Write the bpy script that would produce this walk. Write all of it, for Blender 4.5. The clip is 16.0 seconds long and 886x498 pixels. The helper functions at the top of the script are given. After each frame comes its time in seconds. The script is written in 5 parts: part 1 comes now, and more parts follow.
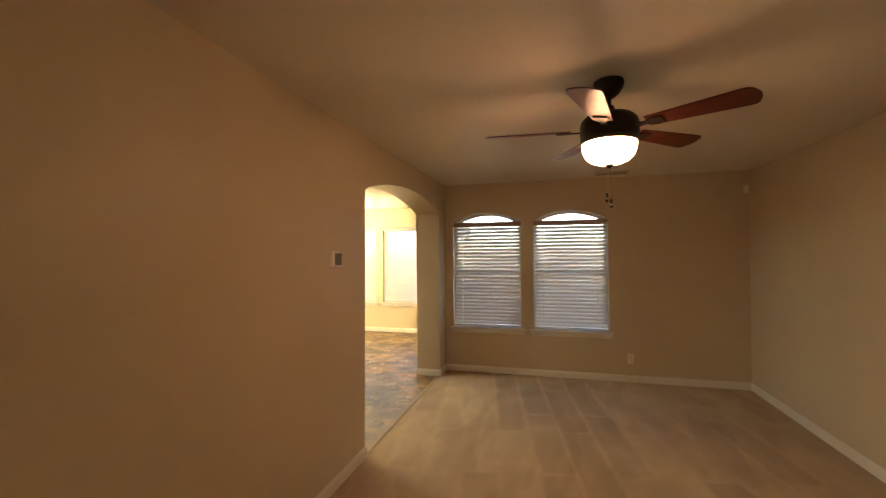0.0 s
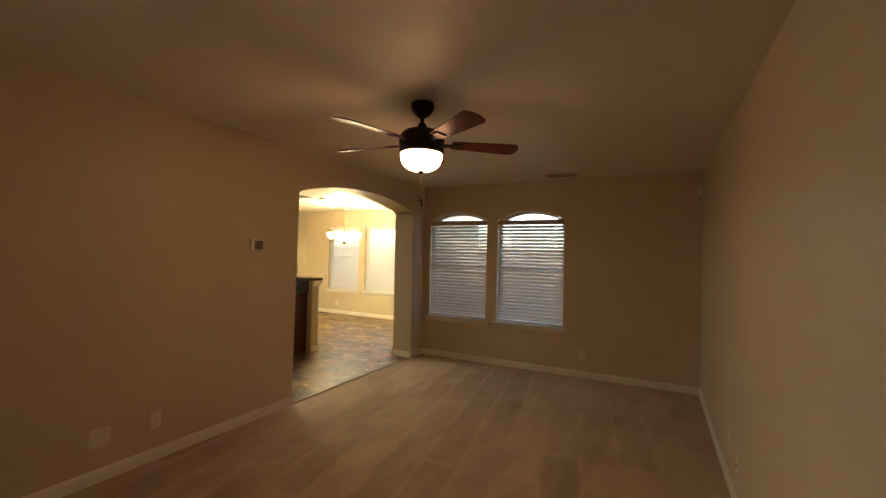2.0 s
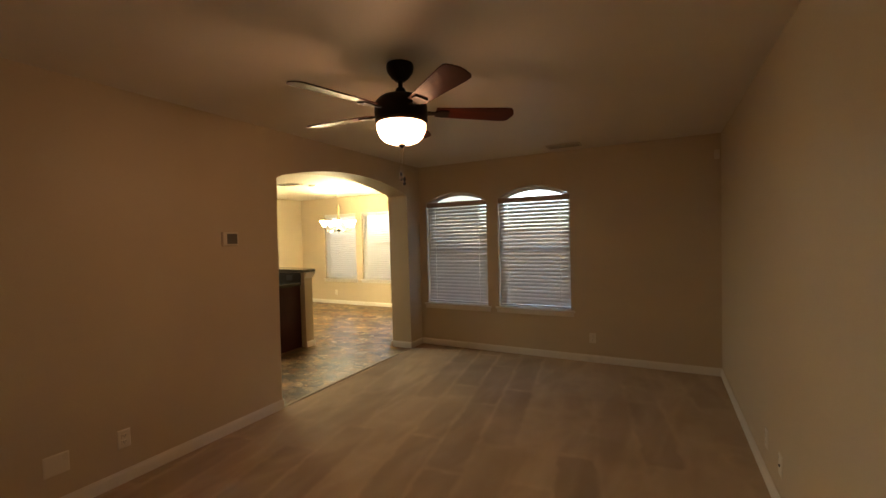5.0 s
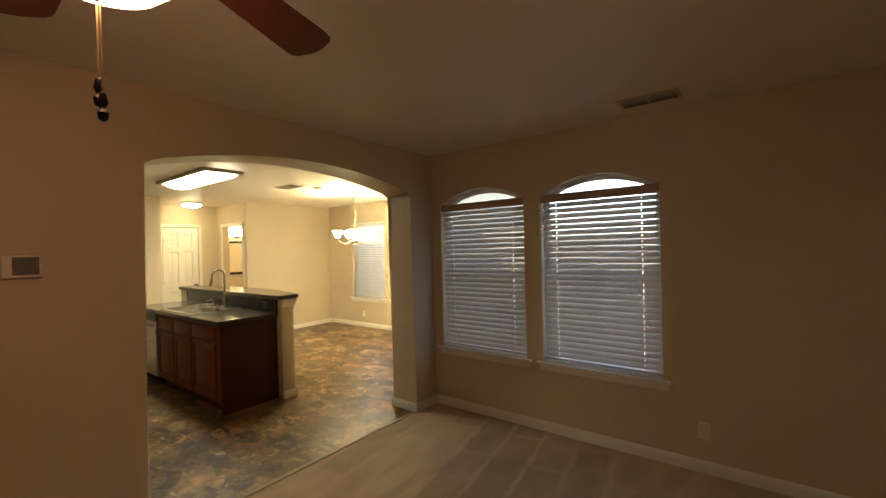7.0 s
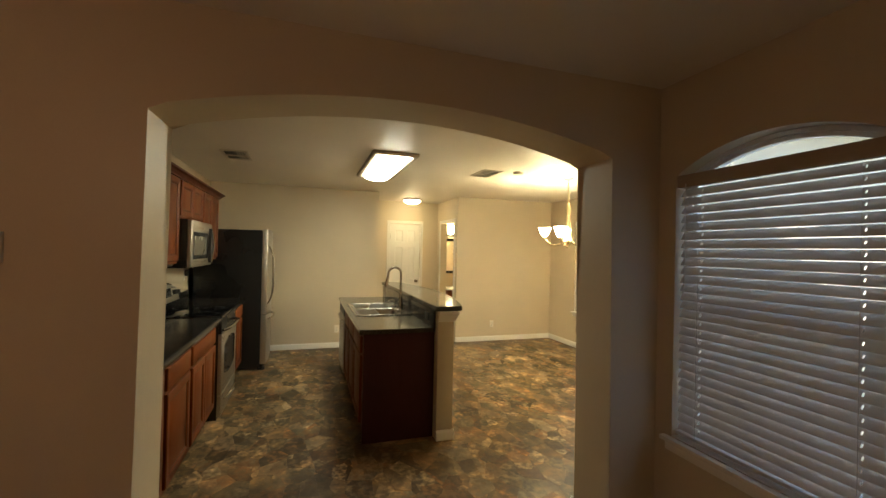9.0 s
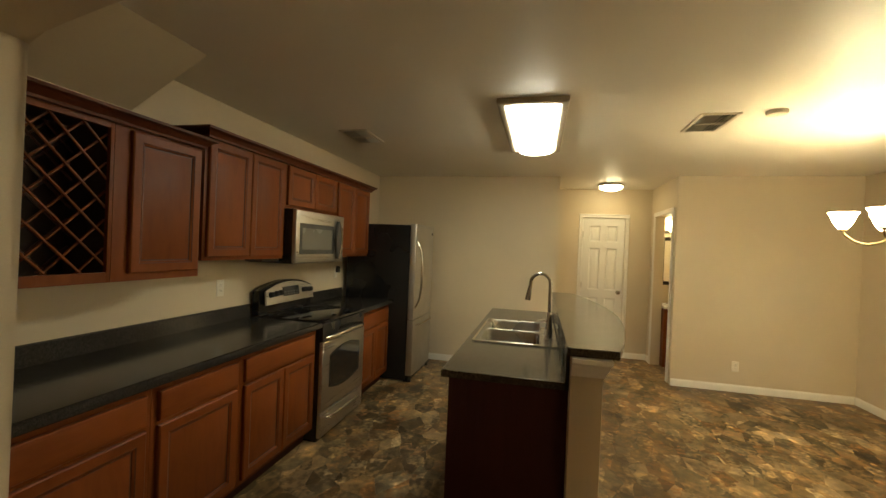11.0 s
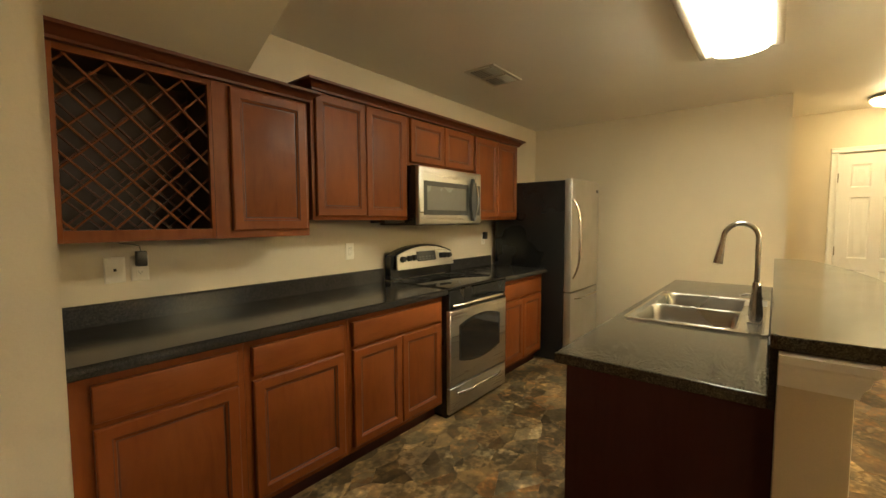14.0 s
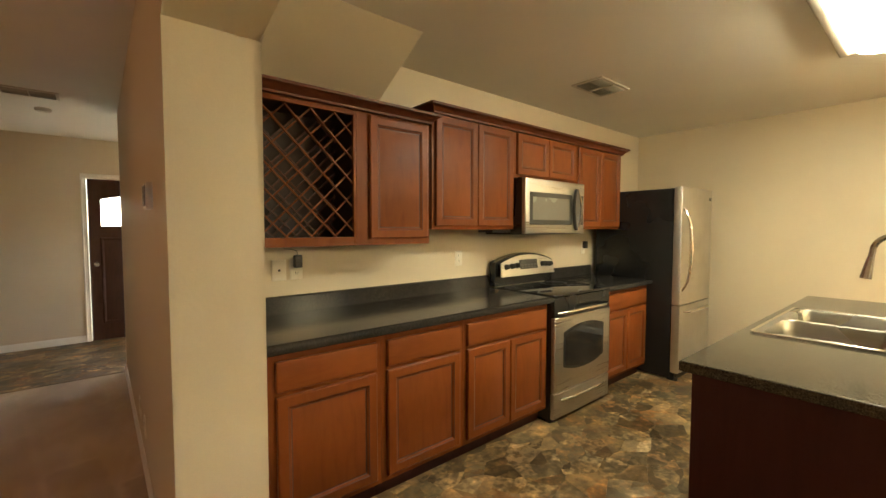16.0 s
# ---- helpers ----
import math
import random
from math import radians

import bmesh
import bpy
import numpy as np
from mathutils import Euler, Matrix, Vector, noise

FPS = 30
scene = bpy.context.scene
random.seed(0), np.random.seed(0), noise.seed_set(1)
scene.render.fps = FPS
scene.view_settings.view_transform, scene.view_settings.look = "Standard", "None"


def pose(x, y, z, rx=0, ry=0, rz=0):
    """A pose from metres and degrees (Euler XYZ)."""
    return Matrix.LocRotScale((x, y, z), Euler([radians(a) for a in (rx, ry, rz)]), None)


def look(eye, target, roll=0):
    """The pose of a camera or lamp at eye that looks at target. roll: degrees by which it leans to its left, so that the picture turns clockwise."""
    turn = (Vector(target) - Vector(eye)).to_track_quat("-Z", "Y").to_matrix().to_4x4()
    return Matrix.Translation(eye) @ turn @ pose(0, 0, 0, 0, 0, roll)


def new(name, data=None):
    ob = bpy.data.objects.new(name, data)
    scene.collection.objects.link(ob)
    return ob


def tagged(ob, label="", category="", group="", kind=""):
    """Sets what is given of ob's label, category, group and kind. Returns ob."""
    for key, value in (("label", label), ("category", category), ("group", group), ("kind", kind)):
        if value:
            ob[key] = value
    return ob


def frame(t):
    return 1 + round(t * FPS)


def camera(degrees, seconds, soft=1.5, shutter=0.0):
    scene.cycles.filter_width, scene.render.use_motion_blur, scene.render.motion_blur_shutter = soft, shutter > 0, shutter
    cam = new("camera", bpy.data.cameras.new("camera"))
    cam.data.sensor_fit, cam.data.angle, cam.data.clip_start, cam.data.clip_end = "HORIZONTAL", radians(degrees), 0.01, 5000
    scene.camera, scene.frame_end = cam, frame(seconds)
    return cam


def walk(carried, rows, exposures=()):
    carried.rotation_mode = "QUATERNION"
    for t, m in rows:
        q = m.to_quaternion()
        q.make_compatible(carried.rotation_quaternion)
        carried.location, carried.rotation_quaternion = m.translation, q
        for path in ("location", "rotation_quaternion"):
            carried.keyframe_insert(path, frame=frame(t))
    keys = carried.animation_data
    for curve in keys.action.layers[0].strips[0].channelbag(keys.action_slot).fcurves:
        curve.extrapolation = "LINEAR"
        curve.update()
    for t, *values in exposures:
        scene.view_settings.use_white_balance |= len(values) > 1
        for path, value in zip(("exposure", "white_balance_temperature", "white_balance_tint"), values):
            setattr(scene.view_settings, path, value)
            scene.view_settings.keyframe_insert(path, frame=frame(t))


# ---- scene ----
cam = camera(93.9, 16.0)
PATH = [
    (0, (0.172, -0.279, 1.551), (-0.344, 1.654, 1.576), -0.4),
    (0.5, (0.66, -0.222, 1.577), (-0.053, 1.639, 1.747), -1.5),
    (1, (1.107, -0.201, 1.549), (0.307, 1.632, 1.606), -0.8),
    (1.5, (1.534, -0.166, 1.513), (0.728, 1.664, 1.474), 1.4),
    (2, (1.854, -0.259, 1.478), (0.939, 1.519, 1.506), 1.4),
    (2.5, (1.969, -0.356, 1.49), (0.969, 1.376, 1.429), 2.1),
    (3, (2.028, -0.393, 1.453), (1.061, 1.356, 1.375), -1.4),
    (5.3, (1.748, 0.319, 1.504), (0.827, 2.094, 1.46), -1.6),
    (5.5, (1.745, 0.494, 1.512), (0.834, 2.275, 1.519), -1.6),
    (6, (1.631, 0.948, 1.526), (0.702, 2.719, 1.519), -1.6),
    (6.5, (1.503, 1.425, 1.536), (0.485, 3.146, 1.49), -2.5),
    (7, (1.381, 1.881, 1.558), (0.162, 3.466, 1.549), -1.5),
    (7.5, (1.207, 2.317, 1.555), (-0.227, 3.711, 1.534), 0.5),
    (8, (1.043, 2.72, 1.561), (-0.597, 3.865, 1.573), 0.8),
    (8.5, (0.812, 3.017, 1.554), (-1.004, 3.854, 1.56), 2.0),
    (9, (0.584, 3.258, 1.541), (-1.317, 3.879, 1.552), 1.3),
    (9.5, (0.34, 3.509, 1.545), (-1.632, 3.837, 1.491), -1.6),
    (11.8, (-1.128, 4.254, 1.471), (-2.976, 3.492, 1.418), 2.0),
    (12, (-1.211, 4.258, 1.43), (-3.029, 3.428, 1.347), 0.5),
    (12.5, (-1.308, 4.253, 1.398), (-3.014, 3.218, 1.268), 0.3),
    (13, (-1.308, 4.253, 1.397), (-2.9, 3.048, 1.284), 0.4),
    (13.5, (-1.315, 4.259, 1.382), (-2.889, 3.032, 1.245), -0.1),
    (14, (-1.309, 4.261, 1.379), (-2.864, 3.012, 1.242), -0.2),
    (14.5, (-1.289, 4.26, 1.381), (-2.835, 2.997, 1.261), -0.3),
    (15, (-1.265, 4.265, 1.384), (-2.782, 2.967, 1.263), -0.7),
    (15.5, (-1.207, 4.261, 1.385), (-2.649, 2.882, 1.257), -0.4),
    (16, (-1.07, 4.257, 1.391), (-2.348, 2.721, 1.292), 0.0),
]
# seconds, stops, kelvin, tint
EXPOSURES = [(0.0, 3.62, 6500, 10), (1.0, 3.34, 6500, 10), (1.6, 3.06, 6500, 10), (2.5, 3.00, 6500, 10), (5.5, 2.93, 6350, 10), (7.5, 2.83, 6050, 10), (9.0, 2.53, 5900, 10),
             (9.7, 2.36, 5950, 10), (12.0, 2.10, 6200, 10), (13.0, 2.33, 6250, 10), (14.5, 3.08, 6250, 10), (16.0, 3.40, 6250, 10)]
walk(cam, [(t, look(eye, target, roll)) for t, eye, target, roll in PATH], EXPOSURES)

# ---- world, sun and exposure ----
world = bpy.data.worlds.new("sky")
scene.world = world
world.use_nodes = True
sky = world.node_tree.nodes.new("ShaderNodeTexSky")
sky.sky_type, sky.sun_disc = "NISHITA", False
SUN_ELEVATION, SUN_AZIMUTH = 38.0, 150.0          # degrees; azimuth from +y towards +x
sky.sun_elevation, sky.sun_rotation = radians(SUN_ELEVATION), radians(SUN_AZIMUTH)
world.node_tree.links.new(sky.outputs[0], world.node_tree.nodes["Background"].inputs[0])
world.node_tree.nodes["Background"].inputs[1].default_value = 0.15
sun = new("sun", bpy.data.lights.new("sun", "SUN"))
sun.data.energy, sun.data.angle, sun.data.color = 5.0, radians(0.5), (1.0, 0.95, 0.87)
_a, _e = radians(SUN_AZIMUTH), radians(SUN_ELEVATION)
_d = Vector((math.sin(_a) * math.cos(_e), math.cos(_a) * math.cos(_e), math.sin(_e)))
sun.matrix_world = look(tuple(_d * 30), (0, 0, 0))

# lamp strengths
FAN_LAMP, KITCHEN_LAMP, HALL_LAMP, CHANDELIER_LAMP, BATH_LAMP = 3.5, 5.6, 6.4, 17.0, 9.0
WARM, SOFT_WARM, NEUTRAL = (1.0, 0.515, 0.265), (1.0, 0.81, 0.42), (1.0, 0.95, 0.69)


# ---- materials ----
def base_material(name, colour=(0.5, 0.5, 0.5), rough=0.5, metal=0.0):
    m = bpy.data.materials.new(name)
    m.use_nodes = True
    b = m.node_tree.nodes["Principled BSDF"]
    b.inputs["Base Color"].default_value = (*colour, 1)
    b.inputs["Roughness"].default_value = rough
    b.inputs["Metallic"].default_value = metal
    return m, m.node_tree, b


def coords(nt, scale=(1, 1, 1), kind="Object"):
    tc, mp = nt.nodes.new("ShaderNodeTexCoord"), nt.nodes.new("ShaderNodeMapping")
    mp.inputs["Scale"].default_value = scale
    nt.links.new(tc.outputs[kind], mp.inputs["Vector"])
    return mp.outputs[0]


def noise_node(nt, vec, scale, detail=4.0, rough=0.55, distortion=0.0):
    n = nt.nodes.new("ShaderNodeTexNoise")
    n.inputs["Scale"].default_value, n.inputs["Detail"].default_value = scale, detail
    n.inputs["Roughness"].default_value, n.inputs["Distortion"].default_value = rough, distortion
    nt.links.new(vec, n.inputs["Vector"])
    return n.outputs["Fac"]


def ramp(nt, fac, stops):
    r = nt.nodes.new("ShaderNodeValToRGB")
    els = r.color_ramp.elements
    while len(els) < len(stops):
        els.new(0.5)
    for e, (p, c) in zip(els, stops):
        e.position, e.color = p, (*c, 1)
    nt.links.new(fac, r.inputs[0])
    return r.outputs[0]


def mix(nt, a, b, fac=0.5, mode="MULTIPLY"):
    n = nt.nodes.new("ShaderNodeMix")
    n.data_type, n.blend_type = "RGBA", mode
    for sock, v in ((n.inputs[0], fac), (n.inputs[6], a), (n.inputs[7], b)):
        if hasattr(v, "links"):
            nt.links.new(v, sock)
        else:
            sock.default_value = v if isinstance(v, float) else (*v, 1)
    return n.outputs[2]


def bump(nt, b, height, strength=0.2, distance=0.002):
    n = nt.nodes.new("ShaderNodeBump")
    n.inputs["Strength"].default_value, n.inputs["Distance"].default_value = strength, distance
    nt.links.new(height, n.inputs["Height"])
    nt.links.new(n.outputs[0], b.inputs["Normal"])


def tone(c, k):
    return tuple(min(1.0, v * k) for v in c)


def varied(name, colour, rough=0.5, metal=0.0, spread=0.08, large=1.5, small=60.0, relief=0.1, distance=0.001, rough_spread=0.08):
    """A plain surface with broad stains and a fine grain."""
    m, nt, b = base_material(name, colour, rough, metal)
    v = coords(nt)
    n1, n2 = noise_node(nt, v, large, 3), noise_node(nt, v, small, 3)
    c1 = ramp(nt, n1, [(0.3, tone(colour, 1 - spread)), (0.7, tone(colour, 1 + spread))])
    c2 = ramp(nt, n2, [(0.3, (1 - spread,) * 3), (0.7, (1, 1, 1))])
    nt.links.new(mix(nt, c1, c2, 0.7), b.inputs["Base Color"])
    r = ramp(nt, n1, [(0.3, (max(rough - rough_spread, 0.02),) * 3), (0.7, (min(rough + rough_spread, 1),) * 3)])
    nt.links.new(r, b.inputs["Roughness"])
    if relief:
        bump(nt, b, n2, relief, distance)
    return m


def wall_paint(name, colour):
    """Roller paint over sprayed orange-peel texture."""
    m, nt, b = base_material(name, colour, 0.55)
    v = coords(nt)
    big, peel, fine = noise_node(nt, v, 0.9, 3), noise_node(nt, v, 55, 2, 0.4), noise_node(nt, v, 240, 2)
    c = ramp(nt, big, [(0.3, tone(colour, 0.94)), (0.7, tone(colour, 1.04))])
    c = mix(nt, c, ramp(nt, fine, [(0.35, (0.96, 0.96, 0.96)), (0.65, (1, 1, 1))]), 0.8)
    nt.links.new(c, b.inputs["Base Color"])
    nt.links.new(ramp(nt, big, [(0.3, (0.42,) * 3), (0.7, (0.55,) * 3)]), b.inputs["Roughness"])
    bump(nt, b, ramp(nt, peel, [(0.42, (0, 0, 0)), (0.6, (1, 1, 1))]), 0.14, 0.001)
    return m


def wood(name, dark, light, along="z", rough=0.42):
    m, nt, b = base_material(name, light, rough)
    s = {"x": (1.2, 7, 7), "y": (7, 1.2, 7), "z": (7, 7, 1.2)}[along]
    v = coords(nt, s)
    grain, fine, blotch = noise_node(nt, v, 2.2, 6, 0.6, 1.2), noise_node(nt, v, 14, 3), noise_node(nt, coords(nt), 3.5, 3)
    info = nt.nodes.new("ShaderNodeObjectInfo")
    c = ramp(nt, grain, [(0.15, dark), (0.5, tuple(0.25 * a + 0.75 * q for a, q in zip(dark, light))), (0.8, light)])
    c = mix(nt, c, ramp(nt, fine, [(0.35, (0.90, 0.88, 0.87)), (0.6, (1, 1, 1))]), 0.3)
    c = mix(nt, c, ramp(nt, blotch, [(0.3, (0.80, 0.76, 0.72)), (0.7, (1.0, 1.0, 1.0))]), 0.8)
    c = mix(nt, c, ramp(nt, info.outputs["Random"], [(0.0, (0.86, 0.84, 0.82)), (1.0, (1, 1, 1))]), 0.9)
    nt.links.new(c, b.inputs["Base Color"])
    nt.links.new(ramp(nt, blotch, [(0.3, (rough - 0.08,) * 3), (0.7, (rough + 0.08,) * 3)]), b.inputs["Roughness"])
    b.inputs["Specular IOR Level"].default_value = 0.17
    bump(nt, b, fine, 0.08, 0.0006)
    return m


def brushed_steel(name, along="x", colour=(0.56, 0.53, 0.48), rough=0.3):
    m, nt, b = base_material(name, colour, rough, 1.0)
    s = {"x": (1.5, 220, 220), "z": (220, 220, 1.5)}[along]
    streak, smudge = noise_node(nt, coords(nt, s), 1.0, 3), noise_node(nt, coords(nt), 4, 3)
    nt.links.new(mix(nt, colour, ramp(nt, smudge, [(0.3, (0.88, 0.88, 0.86)), (0.7, (1, 1, 1))]), 0.9), b.inputs["Base Color"])
    nt.links.new(mix(nt, ramp(nt, streak, [(0.3, (rough - 0.08,) * 3), (0.7, (rough + 0.1,) * 3)]),
                     ramp(nt, smudge, [(0.3, (1.25,) * 3), (0.7, (1.0,) * 3)]), 1.0), b.inputs["Roughness"])
    bump(nt, b, streak, 0.05, 0.0004)
    return m


def laminate(name, colour, rough=0.12, spec=0.35, mottle=1.0):
    """Dark polished worktop laminate, printed with fine specks and larger blotches."""
    m, nt, b = base_material(name, colour, rough)
    v = coords(nt)
    speck, fleck, cloud = noise_node(nt, v, 210, 2, 0.6), noise_node(nt, v, 85, 4, 0.7), noise_node(nt, v, 5, 3)
    c = ramp(nt, speck, [(0.34, tone(colour, 1 - 0.4 * mottle)), (0.50, colour), (0.58, tone(colour, 1 + 0.3 * mottle)), (0.68, tone(colour, 1 + 0.7 * mottle))])
    c = mix(nt, c, ramp(nt, fleck, [(0.36, (0.50, 0.49, 0.48)), (0.50, (0.95, 0.94, 0.92)), (0.62, (1.40, 1.34, 1.22))]), 0.8 * mottle)
    c = mix(nt, c, ramp(nt, cloud, [(0.35, (0.85, 0.84, 0.83)), (0.65, (1.08, 1.06, 1.03))]), 0.8)
    nt.links.new(c, b.inputs["Base Color"])
    nt.links.new(ramp(nt, cloud, [(0.3, (rough - 0.02,) * 3), (0.7, (rough + 0.03,) * 3)]), b.inputs["Roughness"])
    b.inputs["Specular IOR Level"].default_value = spec
    bump(nt, b, speck, 0.05, 0.0003)
    return m


def carpet_material():
    m, nt, b = base_material("carpet_pile", (0.4, 0.31, 0.2), 0.95)
    v = coords(nt)
    fibre, tuft, soil = noise_node(nt, v, 900, 3), noise_node(nt, v, 160, 3), noise_node(nt, v, 2.2, 4)
    # strokes of the vacuum cleaner, laid at two slants, and the soft patches between them
    slants = []
    for turn_, scale, bend in ((-9, (2.0, 0.55, 1), 0.9), (-30, (2.4, 1.1, 1), 1.2), (14, (1.5, 0.7, 1), 0.8)):
        vec = coords(nt, scale)
        vec.node.inputs["Rotation"].default_value = (0, 0, radians(turn_))
        slants.append(noise_node(nt, vec, 1.0, 2, 0.5, bend))
    wobble = nt.nodes.new("ShaderNodeTexNoise")
    wobble.inputs["Scale"].default_value, wobble.inputs["Detail"].default_value = 8.0, 8.0
    wobble.inputs["Roughness"].default_value = 0.7
    nt.links.new(v, wobble.inputs["Vector"])
    shifted = nt.nodes.new("ShaderNodeVectorMath")
    shifted.operation = "MULTIPLY_ADD"
    nt.links.new(wobble.outputs["Color"], shifted.inputs[0])
    shifted.inputs[1].default_value = (0.15, 0.12, 0.0)
    lanes = coords(nt, (1, 1, 1))
    lanes.node.inputs["Rotation"].default_value = (0, 0, radians(81))
    nt.links.new(lanes, shifted.inputs[2])
    patch = nt.nodes.new("ShaderNodeTexBrick")
    patch.offset, patch.squash = 0.37, 1.0
    for key, val in (("Color1", (0.78, 0.76, 0.73, 1)), ("Color2", (1.08, 1.08, 1.06, 1)), ("Mortar", (1.12, 1.11, 1.09, 1)), ("Scale", 1.0),
                     ("Mortar Size", 0.035), ("Mortar Smooth", 1.0), ("Brick Width", 1.1), ("Row Height", 0.27)):
        patch.inputs[key].default_value = val
    nt.links.new(shifted.outputs[0], patch.inputs["Vector"])
    c = ramp(nt, slants[0], [(0.38, (0.445, 0.312, 0.176)), (0.47, (0.490, 0.347, 0.198)), (0.51, (0.530, 0.380, 0.221)), (0.62, (0.480, 0.340, 0.194))])
    c = mix(nt, c, ramp(nt, slants[1], [(0.42, (0.91, 0.90, 0.89)), (0.49, (1, 1, 1)), (0.53, (1.06, 1.06, 1.05)), (0.62, (0.98, 0.98, 0.97))]), 0.8)
    c = mix(nt, c, patch.outputs["Color"], ramp(nt, slants[2], [(0.42, (0.5, 0.5, 0.5)), (0.58, (1.0, 1.0, 1.0))]))
    c = mix(nt, c, ramp(nt, soil, [(0.3, (0.86, 0.84, 0.80)), (0.65, (1, 1, 1))]), 0.9)
    c = mix(nt, c, ramp(nt, fibre, [(0.3, (0.66, 0.64, 0.62)), (0.65, (1.1, 1.1, 1.1))]), 0.75)
    nt.links.new(c, b.inputs["Base Color"])
    b.inputs["Sheen Weight"].default_value = 0.25
    bump(nt, b, mix(nt, fibre, tuft, 0.5, "MIX"), 0.7, 0.006)
    return m


def slate_material(name, per_island=False):
    """Vinyl printed as split slate: each piece has its own tint, with veins and clouding."""
    m, nt, b = base_material(name, (0.2, 0.16, 0.1), 0.3)
    if per_island:
        rnd = nt.nodes.new("ShaderNodeNewGeometry").outputs["Random Per Island"]
    else:
        rnd = nt.nodes.new("ShaderNodeObjectInfo").outputs["Random"]
    geo = nt.nodes.new("ShaderNodeNewGeometry")
    off = nt.nodes.new("ShaderNodeVectorMath")
    off.operation = "MULTIPLY_ADD"
    comb = nt.nodes.new("ShaderNodeCombineXYZ")
    for i in range(3):
        nt.links.new(rnd, comb.inputs[i])
    nt.links.new(comb.outputs[0], off.inputs[0])
    off.inputs[1].default_value = (37, 61, 23)
    nt.links.new(geo.outputs["Position"], off.inputs[2])
    cloud, vein, fine = noise_node(nt, off.outputs[0], 9, 3, 0.5), noise_node(nt, off.outputs[0], 26, 3, 0.5), noise_node(nt, off.outputs[0], 130, 3)
    stops = [(0.0, (0.038, 0.024, 0.011)), (0.13, (0.165, 0.110, 0.047)), (0.27, (0.056, 0.042, 0.024)), (0.40, (0.295, 0.212, 0.112)),
             (0.53, (0.096, 0.046, 0.016)), (0.66, (0.155, 0.128, 0.079)), (0.80, (0.230, 0.112, 0.035)), (0.90, (0.360, 0.284, 0.178)), (1.0, (0.058, 0.045, 0.031))]
    tint = ramp(nt, rnd, stops)
    # flakes split off inside each piece
    warp = nt.nodes.new("ShaderNodeTexNoise")
    warp.inputs["Scale"].default_value = 7.0
    nt.links.new(off.outputs[0], warp.inputs["Vector"])
    bent = nt.nodes.new("ShaderNodeVectorMath")
    bent.operation = "MULTIPLY_ADD"
    nt.links.new(warp.outputs["Color"], bent.inputs[0])
    bent.inputs[1].default_value = (0.16, 0.10, 0.0)
    nt.links.new(off.outputs[0], bent.inputs[2])
    squeeze = nt.nodes.new("ShaderNodeVectorMath")
    squeeze.operation = "MULTIPLY"
    nt.links.new(bent.outputs[0], squeeze.inputs[0])
    squeeze.inputs[1].default_value = (5.5, 9.0, 1.0)
    shard = nt.nodes.new("ShaderNodeTexVoronoi")
    shard.feature = "F1"
    shard.inputs["Scale"].default_value = 1.0
    nt.links.new(squeeze.outputs[0], shard.inputs["Vector"])
    split = nt.nodes.new("ShaderNodeSeparateColor")
    nt.links.new(shard.outputs["Color"], split.inputs[0])
    flakes = ramp(nt, split.outputs[0], [(p, tone(c, 1.05)) for p, c in stops])
    tint = mix(nt, tint, flakes, ramp(nt, vein, [(0.42, (0.25, 0.25, 0.25)), (0.58, (0.9, 0.9, 0.9))]), "MIX")
    drift = noise_node(nt, geo.outputs["Position"], 2.6, 5, 0.62)
    c = mix(nt, tint, ramp(nt, cloud, [(0.28, (0.62, 0.58, 0.52)), (0.45, (0.86, 0.83, 0.79)), (0.58, (1.12, 1.08, 1.0)), (0.72, (1.7, 1.55, 1.3))]), 0.95)
    c = mix(nt, c, ramp(nt, drift, [(0.36, (0.50, 0.48, 0.45)), (0.5, (1, 1, 1)), (0.63, (1.55, 1.48, 1.34))]), 0.9)
    c = mix(nt, c, ramp(nt, vein, [(0.32, (0.78, 0.74, 0.70)), (0.5, (1, 1, 1)), (0.62, (1.15, 1.08, 0.95)), (0.70, (1.7, 1.6, 1.4))]), 0.85)
    c = mix(nt, c, ramp(nt, fine, [(0.3, (0.82, 0.82, 0.82)), (0.6, (1, 1, 1))]), 0.6)
    nt.links.new(c, b.inputs["Base Color"])
    nt.links.new(ramp(nt, cloud, [(0.3, (0.34,) * 3), (0.7, (0.48,) * 3)]), b.inputs["Roughness"])
    b.inputs["Specular IOR Level"].default_value = 0.25
    bump(nt, b, mix(nt, cloud, vein, 0.5, "MIX"), 0.2, 0.002)
    return m


def glow(name, colour, strength):
    m, nt, b = base_material(name, (0.9, 0.88, 0.82), 0.35)
    b.inputs["Emission Color"].default_value = (*colour, 1)
    b.inputs["Emission Strength"].default_value = strength
    return m


def lopsided_glow(name, colour, strength, near, far):
    """A lit bowl with its glow raised towards -x, added to keep the +x side darker."""
    m = glow(name, colour, strength)
    nt, b = m.node_tree, m.node_tree.nodes["Principled BSDF"]
    sep, rng_ = nt.nodes.new("ShaderNodeSeparateXYZ"), nt.nodes.new("ShaderNodeMapRange")
    nt.links.new(coords(nt), sep.inputs[0])
    nt.links.new(sep.outputs[0], rng_.inputs["Value"])
    for key, val in (("From Min", -0.14), ("From Max", 0.14), ("To Min", strength * near), ("To Max", strength * far)):
        rng_.inputs[key].default_value = val
    nt.links.new(rng_.outputs[0], b.inputs["Emission Strength"])
    return m


def glass(name, colour=(0.95, 0.97, 0.96), rough=0.0):
    m, nt, b = base_material(name, colour, rough)
    b.inputs["Transmission Weight"].default_value = 1.0
    b.inputs["IOR"].default_value = 1.45
    return m


